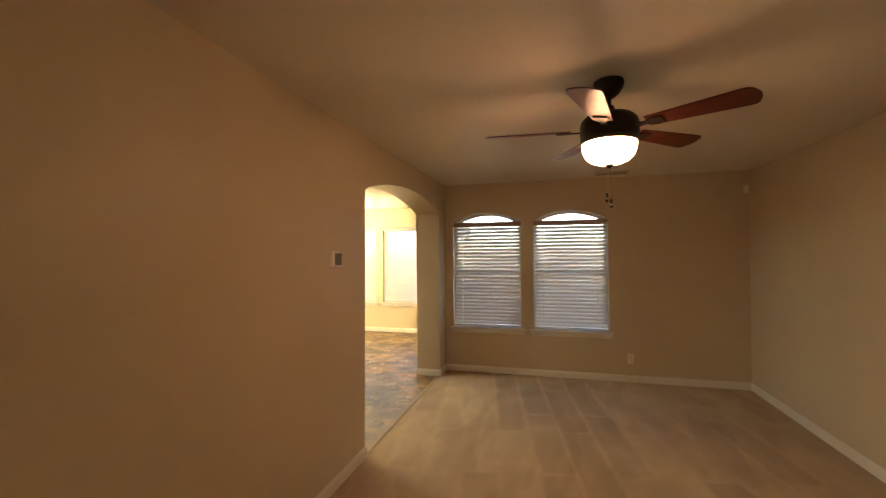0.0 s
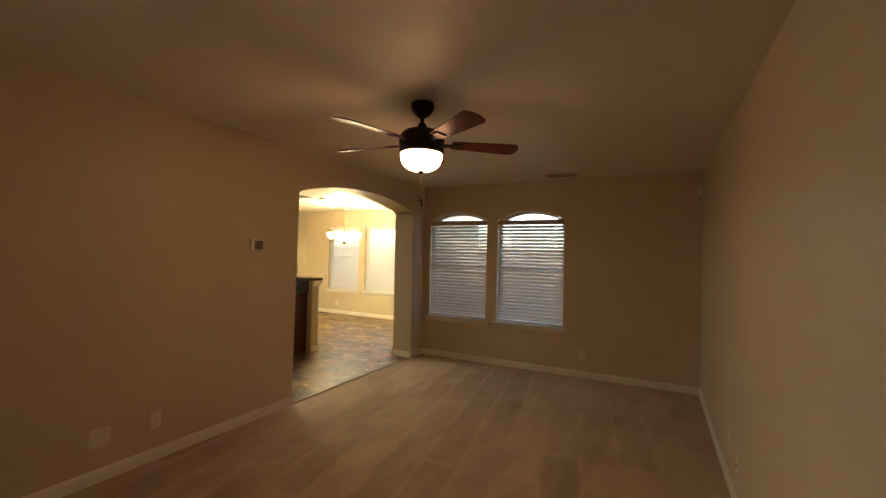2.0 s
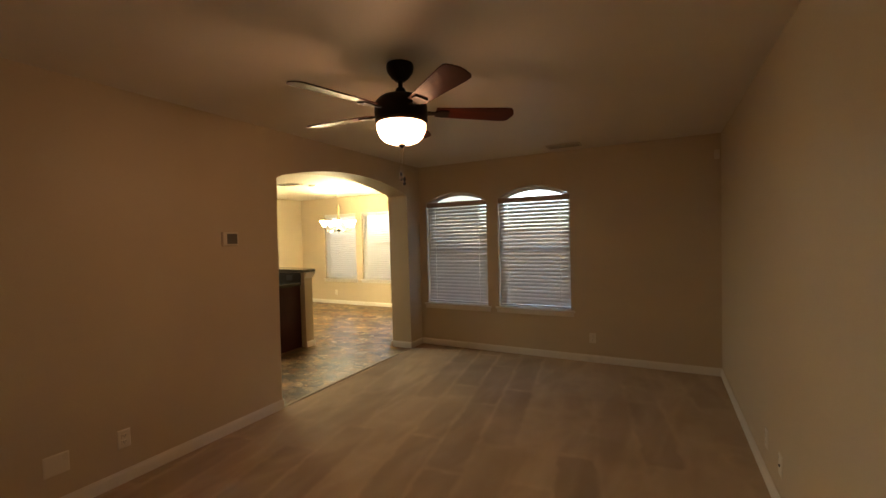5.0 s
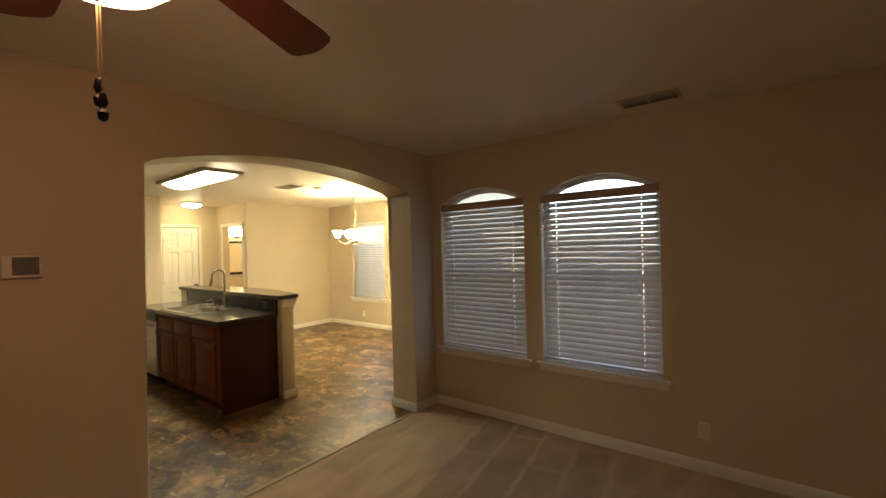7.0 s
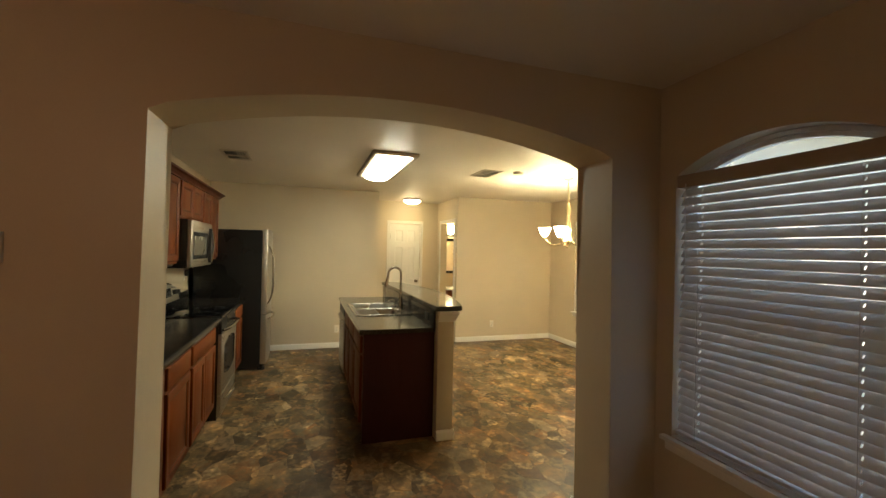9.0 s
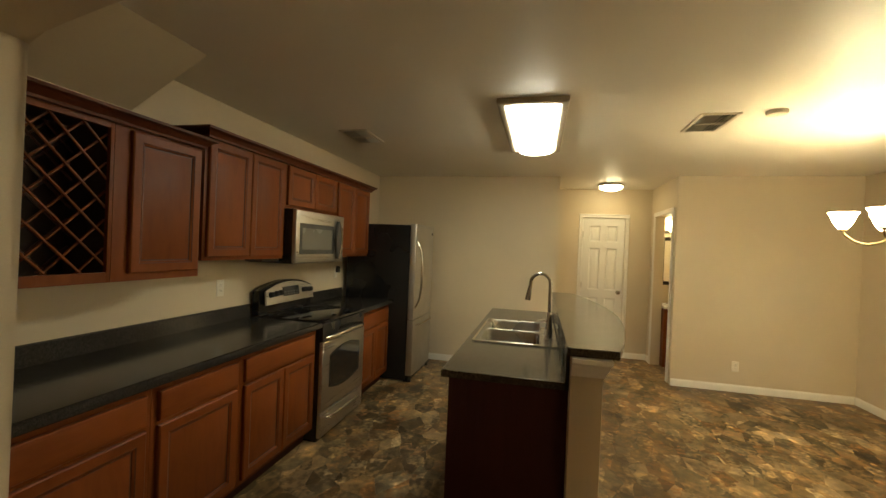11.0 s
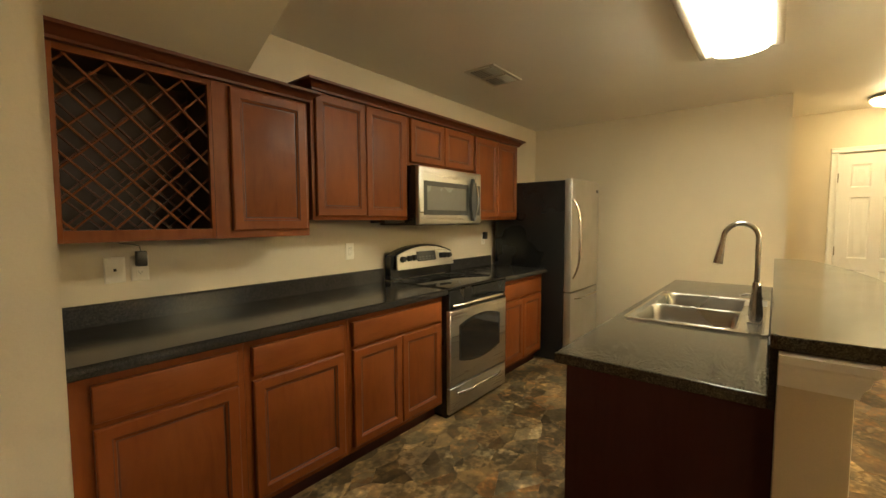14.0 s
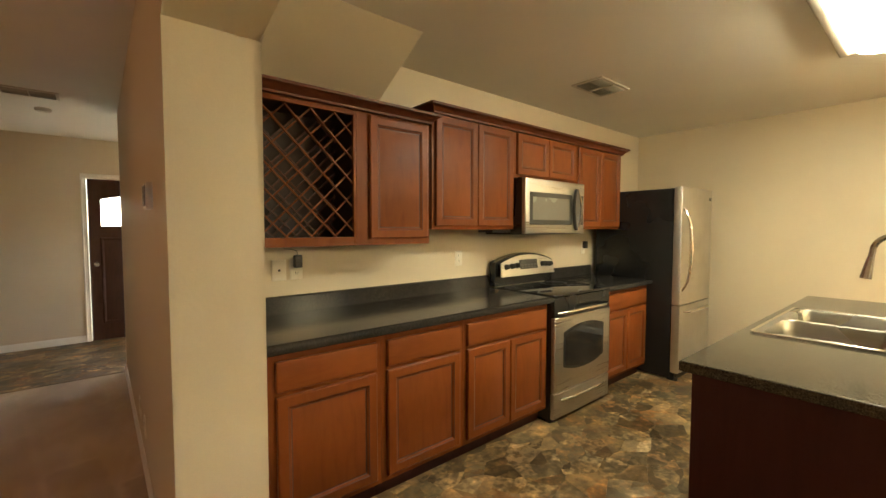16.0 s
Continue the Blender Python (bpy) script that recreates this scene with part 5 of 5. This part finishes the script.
pts = [(FX2, FY2, RIMZ + 0.17), (FX2, FY2, cz - 0.05)] + [(FX2, cy + rr * math.cos(radians(a)), cz + rr * math.sin(radians(a))) for a in range(0, 181, 12)] + [(FX2, FY2 - 0.140, cz - 0.03)]
bm = B()
tube(bm, pts, 0.0115, 14)
part("spout", bm, NICKEL, fc)
bm = B()
tube(bm, [(FX2, FY2 - 0.140, cz - 0.028), (FX2, FY2 - 0.144, cz - 0.05), (FX2, FY2 - 0.150, cz - 0.09), (FX2, FY2 - 0.155, cz - 0.125)], [0.0125, 0.015, 0.018, 0.0205], 16)
part("spray_head", bm, NICKEL, fc)
bm = B()
tube(bm, [(FX2 - 0.02, FY2, RIMZ + 0.06), (FX2 - 0.045, FY2 + 0.004, RIMZ + 0.064), (FX2 - 0.100, FY2 + 0.02, RIMZ + 0.085)], [0.011, 0.009, 0.006], 10)
part("lever", bm, NICKEL, fc)
sd = thing("soap_dispenser", "small brushed nickel soap pump beside the faucet", "soap dispenser", (-4.02, 4.203, RIMZ))
bm = B()
lathe(bm, (-4.02, 4.203, RIMZ), [(0, 0.0005), (0.022, 0.0005), (0.020, 0.012), (0.010, 0.018), (0.009, 0.055), (0.013, 0.058), (0.013, 0.070), (0, 0.072)], 18)
part("pump", bm, NICKEL, sd)
bm = B()
tube(bm, [(-4.02, 4.203, RIMZ + 0.064), (-4.02, 4.155, RIMZ + 0.068), (-4.02, 4.125, RIMZ + 0.058)], [0.006, 0.006, 0.004], 8)
part("nozzle", bm, NICKEL, sd)
outlet("y", 4.2622, -1, -2.90, 0.975, "blank", "black outlet plate on the island riser", 0.116, 0.072, BLACKPLASTIC)

bm = B()
N = 30
edge = [(-2.625 - 2.605 * i / N, 4.452 + 0.215 * math.sin(math.pi * (0.04 + 0.96 * i / N)) ** 0.9) for i in range(N + 1)]
outline = [(-5.235, 4.262), (-2.640, 4.262), (-2.625, 4.277)] + edge
prism(bm, outline, "z", 1.051, 1.090)
es = [e for e in bm.edges if abs(e.verts[0].co.z - e.verts[1].co.z) < 1e-5]
bmesh.ops.bevel(bm, geom=es, offset=0.005, segments=2, profile=0.5, affect="EDGES")
bar = thing("bar_top", "curved dark speckled laminate bar top on the half wall", "counter", (-3.9, 4.35, 1.051))
part("slab", bm, BARTOP, bar, smooth=0)
bm = B()
band = [(u, v + 0.0002) for u, v in edge]
prism(bm, band + [(u, v + 0.0016) for u, v in edge[::-1]], "z", 1.0565, 1.0845)
part("edge_band", bm, BARTOP, bar, "dark laminate edge strip")
bm = B()
pr = [(0.0, 0.965), (0.006, 0.965), (0.010, 0.985), (0.020, 1.000), (0.024, 1.020), (0.034, 1.030), (0.036, 1.0495), (0.0, 1.0495)]
rows = []
for d, z in pr:
    rows.append([bm.verts.new(p) for p in ((PONY_X1 + 0.0008 + d, PONY_Y0 - 0.0, z), (PONY_X1 + 0.0008 + d, PONY_Y1 + 0.0008 + d, z), (PONY_X0, PONY_Y1 + 0.0008 + d, z))])
for p, q in zip(rows, rows[1:]):
    for i in range(2):
        bm.faces.new((p[i], p[i + 1], q[i + 1], q[i]))
solid("trim_bar_molding", bm, TRIM, "white painted molding under the bar top", "trim", "structure", smooth=25)


# ---- kitchen ceiling light ----
LX0, LX1, LY0, LY1 = -4.625, -3.275, 3.815, 4.260
kl = thing("kitchen_ceiling_light", "long fluorescent ceiling light with a glowing acrylic diffuser", "ceiling light", (-3.95, 4.04, H))
bm = B()
ring_prism(bm, [(LX0, LY0), (LX1, LY0), (LX1, LY1), (LX0, LY1)], [(LX0 + 0.05, LY0 + 0.05), (LX1 - 0.05, LY0 + 0.05), (LX1 - 0.05, LY1 - 0.05), (LX0 + 0.05, LY1 - 0.05)], "z", H - 0.038, H - 0.0005)
bmesh.ops.bevel(bm, geom=[e for e in bm.edges if all(v.co.z < H - 0.02 for v in e.verts)], offset=0.012, segments=3, profile=0.5, affect="EDGES")
part("frame", bm, FIXTURE, kl, "beige enamelled frame")
LYA, LYB, LYM = LY0 + 0.082, LY1 - 0.060, LY0 + 0.215
for y0, y1 in ((LYA, LYM - 0.0015), (LYM + 0.0015, LYB)):
    bm = B()
    ys = [y0 + (y1 - y0) * i / 8 for i in range(9)]
    sec = [(y, H - 0.042 - 0.040 * max(0.0, 1 - (2 * (y - LYA) / (LYB - LYA) - 1) ** 2) ** 0.55) for y in ys]
    prism(bm, sec[::-1] + [(y0, H - 0.02), (y1, H - 0.02)], "x", LX0 + 0.085, LX1 - 0.060)
    part("diffuser", bm, TUBE_GLASS, kl, "glowing white acrylic diffuser", 60)

# ---- hall ----
hl = thing("hall_ceiling_light", "round flush ceiling light with a nickel ring", "ceiling light", (-6.70, 5.03, H))
bm = B()
lathe(bm, (-6.70, 5.03, H), [(0, -0.0005), (0.150, -0.0005), (0.165, -0.012), (0.168, -0.030), (0.158, -0.034), (0.150, -0.034)], 40)
part("ring", bm, NICKEL, hl)
bm = B()
lathe(bm, (-6.70, 5.03, H), [(0.152, -0.0345), (0.148, -0.050), (0.125, -0.072), (0.085, -0.088), (0.04, -0.094), (0, -0.095)], 40)
part("bowl", bm, HALL_GLASS, hl, "frosted glass bowl, lit")
bm = B()
lathe(bm, (-6.70, 5.03, H), [(0.0, -0.094), (0.012, -0.096), (0.008, -0.108), (0, -0.110)], 14)
part("finial", bm, NICKEL, hl)


def casing(name, axis, at, sign, u0, u1, z1, w=0.057, label="white painted door casing"):
    """Three mitred casing boards round an opening."""
    t = thing(name, label, "trim", kind="structure")
    put = frame_put(axis, at + sign * 0.0006, sign)
    for nm, (a0, a1, b0, b1) in (("jamb_board", (u0 - w, u0, 0, z1)), ("jamb_board", (u1, u1 + w, 0, z1)), ("head_board", (u0 - w, u1 + w, z1 + 0.0003, z1 + w))):
        bm = B()
        panel_rings(bm, a0, a1, b0 + 0.001, b1, [(0, 0), (0, 0.011), (0.006, 0.016), (0.012, 0.016), (0.018, 0.013)], put, None, True)
        part(nm, bm, TRIM, t, smooth=25)
    return t


casing("trim_hall_door", "x", XH, 1, 4.735, 5.325, 2.05)
casing("trim_bath_door", "y", YH1, -1, -6.97, -6.20, 2.06)


def panel_door(name, label, xf, y0, y1, z1):
    """A white moulded six-panel door facing +x."""
    d = thing(name, label, "door", (xf, (y0 + y1) / 2, 0), kind="structure")
    put = frame_put("x", xf, 1)
    w = y1 - y0
    st, mid = 0.105 * w / 0.61, 0.09
    ym = (y0 + y1) / 2
    rails = [(0.008, 0.22), (0.86, 0.98), (1.60, 1.70), (z1 - 0.12, z1 - 0.004)]
    bm = B()
    for a, b_ in ((y0 + 0.003, y0 + st), (ym - mid / 2, ym + mid / 2), (y1 - st, y1 - 0.003)):
        box(bm, xf - 0.040, xf - 0.004, a, b_, 0.008, z1 - 0.004)
    for a, b_ in rails:
        box(bm, xf - 0.040, xf - 0.004, y0 + st, ym - mid / 2, a, b_)
        box(bm, xf - 0.040, xf - 0.004, ym + mid / 2, y1 - st, a, b_)
    leaf = part("leaf", bm, DOORWHITE, d)
    for (a0, a1), (b0, b1) in ((c, r) for c in ((y0 + st, ym - mid / 2), (ym + mid / 2, y1 - st)) for r in ((0.22, 0.86), (0.98, 1.60), (1.70, z1 - 0.12))):
        bm = B()
        panel_rings(bm, a0, a1, b0, b1, [(0.0, -0.005), (0.012, -0.016), (0.026, -0.016), (0.046, -0.007), (0.052, -0.007)], put)
        part("panel", bm, DOORWHITE, leaf, smooth=25)
    bm = B()
    lathe(bm, (0, 0, 0), [(0, 0), (0.030, 0), (0.030, 0.006), (0.012, 0.010), (0.011, 0.032), (0.024, 0.040), (0.028, 0.052), (0.022, 0.064), (0, 0.067)], 22)
    bmesh.ops.transform(bm, matrix=Matrix.Translation((xf - 0.004, y1 - 0.065, 0.955)) @ Matrix.Rotation(radians(90), 4, "Y"), verts=bm.verts)
    part("door_knob", bm, NICKEL, d, "satin nickel knob")
    for z in (0.25, 1.05, 1.80):
        bm = B()
        lathe(bm, (xf + 0.001, y0 + 0.004, z), [(0, 0.045), (0.006, 0.045), (0.006, -0.045), (0, -0.045)], 10)
        part("hinge", bm, NICKEL, d)
    return d


panel_door("door_1", "closed white six-panel door at the end of the hall", XH - 0.005, 4.735, 5.325, 2.05)

# ---- bathroom glimpsed through the doorway ----
bl = thing("vanity_light", "bathroom wall light with a glowing white glass shade", "wall light", (XH - 0.15, 5.98, 1.97))
bm = B()
box(bm, XH - 0.1495, XH - 0.125, 5.86, 6.62, 1.86, 1.90, 0.005)
part("back_plate", bm, BRONZE, bl)
for yy in (5.98, 6.24, 6.50):
    bm = B()
    lathe(bm, (XH - 0.06, yy, 1.88), [(0.0, 0.0), (0.035, 0.0), (0.055, 0.05), (0.062, 0.12), (0.058, 0.17), (0.052, 0.17), (0.0, 0.02)], 22)
    part("shade", bm, BATH_GLASS, bl, "lit white glass shade")
    bm = B()
    tube(bm, [(XH - 0.126, yy, 1.875), (XH - 0.06, yy, 1.875), (XH - 0.06, yy, 1.885)], 0.010, 8)
    part("arm", bm, BRONZE, bl)
mr = thing("bathroom_mirror", "framed bathroom mirror over the vanity", "mirror", (XH - 0.15, 6.25, 1.1))
bm = B()
ring_prism(bm, [(5.85, 1.10), (6.65, 1.10), (6.65, 1.80), (5.85, 1.80)], [(5.90, 1.15), (6.60, 1.15), (6.60, 1.75), (5.90, 1.75)], "x", XH - 0.1495, XH - 0.128)
part("mirror_frame", bm, BRONZE, mr)
bm = B()
box(bm, XH - 0.1492, XH - 0.142, 5.901, 6.599, 1.151, 1.749)
part("mirror_glass", bm, MIRROR, mr, smooth=0)
vn = thing("bathroom_vanity", "wooden bathroom vanity with a white top", "vanity", (XH, 6.2, 0))
bm = B()
box(bm, XH - 0.149, XH + 0.32, 5.81, 6.75, 0.001, 0.80, 0.002)
part("body", bm, WOOD, vn)
bm = B()
box(bm, XH - 0.149, XH + 0.345, 5.803, 6.77, 0.8005, 0.835, 0.006)
part("top", bm, TRIM, vn, "white vanity top")

# ---- chandelier ----
QX, QY = -3.775, 6.29
cd = thing("chandelier", "pale brass chandelier with five glowing glass shades", "chandelier", (QX, QY, H))
bm = B()
lathe(bm, (QX, QY, H), [(0, -0.0005), (0.062, -0.0005), (0.064, -0.012), (0.040, -0.026), (0.010, -0.034), (0, -0.034)], 26)
part("canopy", bm, BRASSY, cd)
for i in range(8):
    bm = B()
    zc = H - 0.05 - i * 0.034
    ring = [(QX + 0.010 * math.cos(2 * math.pi * k / 10) * (1 if i % 2 else 0), QY + 0.010 * math.cos(2 * math.pi * k / 10) * (0 if i % 2 else 1), zc + 0.020 * math.sin(2 * math.pi * k / 10)) for k in range(11)]
    tube(bm, ring, 0.0028, 6, False)
    part("chain_link", bm, BRASSY, cd)
bm = B()
lathe(bm, (QX, QY, 0), [(0, 2.175), (0.012, 2.17), (0.022, 2.14), (0.035, 2.08), (0.026, 2.04), (0.018, 2.00), (0.030, 1.92), (0.045, 1.84), (0.030, 1.77), (0.050, 1.73), (0.058, 1.70), (0.036, 1.665), (0.014, 1.640), (0.018, 1.625), (0, 1.612)], 26)
part("column", bm, BRASSY, cd)
for k in range(5):
    a = radians(72 * k + 20)
    ca, sa = math.cos(a), math.sin(a)
    pts = [(0.04, 1.715), (0.09, 1.668), (0.15, 1.648), (0.21, 1.662), (0.255, 1.70), (0.275, 1.735)]
    bm = B()
    tube(bm, [(QX + r * ca, QY + r * sa, z) for r, z in pts], 0.008, 8)
    arm = part("arm", bm, BRASSY, cd)
    bm = B()
    lathe(bm, (QX + 0.275 * ca, QY + 0.275 * sa, 1.735), [(0.0, 0.0), (0.020, 0.0), (0.026, 0.010), (0.020, 0.018), (0.0, 0.018)], 18)
    part("cup", bm, BRASSY, arm)
    bm = B()
    lathe(bm, (QX + 0.275 * ca, QY + 0.275 * sa, 1.753), [(0.0, 0.001), (0.022, 0.001), (0.040, 0.020), (0.055, 0.050), (0.066, 0.085), (0.080, 0.105), (0.076, 0.105), (0.060, 0.080), (0.050, 0.052), (0.036, 0.024), (0.0, 0.008)], 26)
    part("shade", bm, SHADE_GLASS, cd, "frosted glass shade, lit")

# ---- unseen sidelight, added to brighten the entry ----
fw = thing("window_6", "unseen narrow white sidelight, added to let daylight into the entry", "window", (-2.27, YE, 0.15), kind="structure")
a, b_, lo, hi = UNSEEN_SIDELIGHT
bm = B()
ring_prism(bm, [(a, lo), (b_, lo), (b_, hi), (a, hi)], [(a + 0.05, lo + 0.05), (b_ - 0.05, lo + 0.05), (b_ - 0.05, hi - 0.05), (a + 0.05, hi - 0.05)], "y", YE - 0.13, YE - 0.07)
part("window_frame", bm, FRAME_VINYL, fw)
bm = B()
box(bm, a + 0.05, b_ - 0.05, YE - 0.103, YE - 0.098, lo + 0.05, hi - 0.05)
p = part("pane", bm, PANE, fw, smooth=0)
p.visible_shadow = False

# Unseen window, added to throw daylight on the entry floor and ceiling.
ew = thing("window_7", "unseen white side window, added to let daylight into the entry", "window", (-2.68, -1.575, 0.3), kind="structure")
bm = B()
ring_prism(bm, [(-2.20, 0.30), (-0.95, 0.30), (-0.95, 1.60), (-2.20, 1.60)], [(-2.15, 0.35), (-1.00, 0.35), (-1.00, 1.55), (-2.15, 1.55)], "x", -2.73, -2.67)
part("window_frame", bm, FRAME_VINYL, ew)
bm = B()
box(bm, -2.703, -2.698, -2.15, -1.00, 0.35, 1.55)
p = part("pane", bm, PANE, ew, smooth=0)
p.visible_shadow = False

# ---- front door ----
casing("trim_front_door", "y", YE, 1, FRONT_X0, FRONT_X1, 2.0)
fd = thing("door_2", "closed dark brown front door with a small bright window", "door", (-1.43, YE, 0), kind="structure")
yd = YE - 0.03
bm = B()
WX0, WX1, WZ0, WZ1 = -1.72, -1.10, 1.42, 1.80
box(bm, FRONT_X0 + 0.003, WX0, yd - 0.045, yd, -0.003, 1.997)
box(bm, WX1, FRONT_X1 - 0.003, yd - 0.045, yd, -0.003, 1.997)
box(bm, WX0, WX1, yd - 0.045, yd, -0.003, WZ0)
prism(bm, arc(WX0, WX1, WZ1 - 0.05, 0.05, 12)[::-1] + [(WX1, 1.997), (WX0, 1.997)], "y", yd - 0.045, yd)
part("leaf", bm, FRONTDOOR, fd)
bm = B()
box(bm, WX0, WX1, yd - 0.026, yd - 0.020, WZ0, WZ1)
p = part("pane", bm, PANE, fd, smooth=0)
p.visible_shadow = False
for u0, u1 in ((FRONT_X0 + 0.11, -1.475), (-1.39, FRONT_X1 - 0.11)):
    bm = B()
    panel_rings(bm, u0, u1, 0.20, 1.28, [(0, 0.0005), (0.010, 0.010), (0.022, 0.010), (0.036, 0.002), (0.06, 0.009)], frame_put("y", yd, 1))
    part("panel", bm, FRONTDOOR, fd, smooth=25)
bm = B()
lathe(bm, (0, 0, 0), [(0, 0), (0.030, 0), (0.030, 0.006), (0.012, 0.010), (0.011, 0.032), (0.024, 0.040), (0.028, 0.052), (0.022, 0.064), (0, 0.067)], 22)
bmesh.ops.transform(bm, matrix=Matrix.Translation((FRONT_X1 - 0.07, yd, 0.95)) @ Matrix.Rotation(radians(-90), 4, "X"), verts=bm.verts)
part("door_knob", bm, NICKEL, fd)


# ---- slate pieces of the vinyl floors ----
def slate_layout(x0, x1, y0, y1, seed, sx=0.195, sy=0.130):
    """Uneven many-sided pieces: every seed point keeps the ground nearer to it than to its neighbours."""
    rng = random.Random(seed)
    nx, ny = int((x1 - x0) / sx) + 3, int((y1 - y0) / sy) + 3
    seeds = {}
    for j in range(ny):
        for i in range(nx):
            if rng.random() < 0.2:
                continue
            seeds[i, j] = (x0 + (i - 1 + 0.5 * (j % 2) + rng.uniform(-0.36, 0.36)) * sx, y0 + (j - 1 + rng.uniform(-0.38, 0.38)) * sy)
    cells = []
    for (i, j), (px, py) in seeds.items():
        poly = [(px - 0.33, py - 0.23), (px + 0.33, py - 0.23), (px + 0.33, py + 0.23), (px - 0.33, py + 0.23)]
        for di in range(-3, 4):
            for dj in range(-3, 4):
                q = seeds.get((i + di, j + dj))
                if q is None or (di == 0 and dj == 0):
                    continue
                # courses run along x, so distance across them counts for more
                nxv, nyv = (q[0] - px), (q[1] - py) * 2.2
                c = nxv * (q[0] + px) / 2 + nyv * (q[1] + py) / 2
                out = []
                for k in range(len(poly)):
                    a, b = poly[k], poly[(k + 1) % len(poly)]
                    fa, fb = a[0] * nxv + a[1] * nyv - c, b[0] * nxv + b[1] * nyv - c
                    if fa <= 0:
                        out.append(a)
                    if fa * fb < 0:
                        t = fa / (fa - fb)
                        out.append((a[0] + (b[0] - a[0]) * t, a[1] + (b[1] - a[1]) * t))
                poly = out
                if len(poly) < 3:
                    break
            if len(poly) < 3:
                break
        poly = [(min(max(u, x0), x1), min(max(v, y0), y1)) for u, v in poly]
        clean = [p for k, p in enumerate(poly) if math.dist(p, poly[k - 1]) > 0.0015]
        area = 0.5 * abs(sum(clean[k - 1][0] * clean[k][1] - clean[k][0] * clean[k - 1][1] for k in range(len(clean)))) if len(clean) > 2 else 0
        if area > 0.0002:
            cells.append(clean)
    return cells


def lay_slate(parent, cells, seed, single):
    """Lays pieces; those for which single() holds become parts, the rest one joined part."""
    rng = random.Random(seed)
    verts, faces = [], []
    count = 0
    for o in cells:
        n = len(o)
        cx, cy = sum(u for u, v in o) / n, sum(v for u, v in o) / n
        top = rng.uniform(-0.0004, -0.0001)
        g, k2 = 0.0003, 0.0008

        def shrink(d):
            return [(cx + (u - cx) * (1 - d / max(math.dist((u, v), (cx, cy)), 0.02)), cy + (v - cy) * (1 - d / max(math.dist((u, v), (cx, cy)), 0.02))) for u, v in o]
        e, i2 = shrink(g), shrink(g + k2)
        vs = [(u, v, -0.0045) for u, v in e] + [(u, v, top - 0.0003) for u, v in e] + [(u, v, top) for u, v in i2]
        fs = [[2 * n + i for i in range(n)]]
        for L in (0, 1):
            fs += [[L * n + i, L * n + (i + 1) % n, (L + 1) * n + (i + 1) % n, (L + 1) * n + i] for i in range(n)]
        if count < 300 and single(cx, cy):
            me = bpy.data.meshes.new("slate_piece")
            me.from_pydata([(u - cx, v - cy, w) for u, v, w in vs], [], fs)
            me.materials.append(SLATE)
            p = new("slate_piece", me)
            p.parent = parent
            p.location = (cx, cy, 0)
            count += 1
        else:
            k = len(verts)
            verts += vs
            faces += [[k + q for q in f] for f in fs]
    if verts:
        me = bpy.data.meshes.new("slate_pieces")
        me.from_pydata(verts, [], faces)
        me.materials.append(SLATE_REST)
        p = tagged(new("slate_pieces", me), kind="stuff")
        p.parent = parent


lay_slate(floor_kitchen, slate_layout(XH - 0.1, XA - 0.036, 2.3, YD - 0.01, 3), 4, lambda x, y: -4.6 < x and 2.42 < y < 5.0 and not (x < -2.75 and 3.75 < y < 4.3))
lay_slate(floor_entry, slate_layout(-2.6, XR, YE, YB - 0.02, 8), 9, lambda x, y: False)
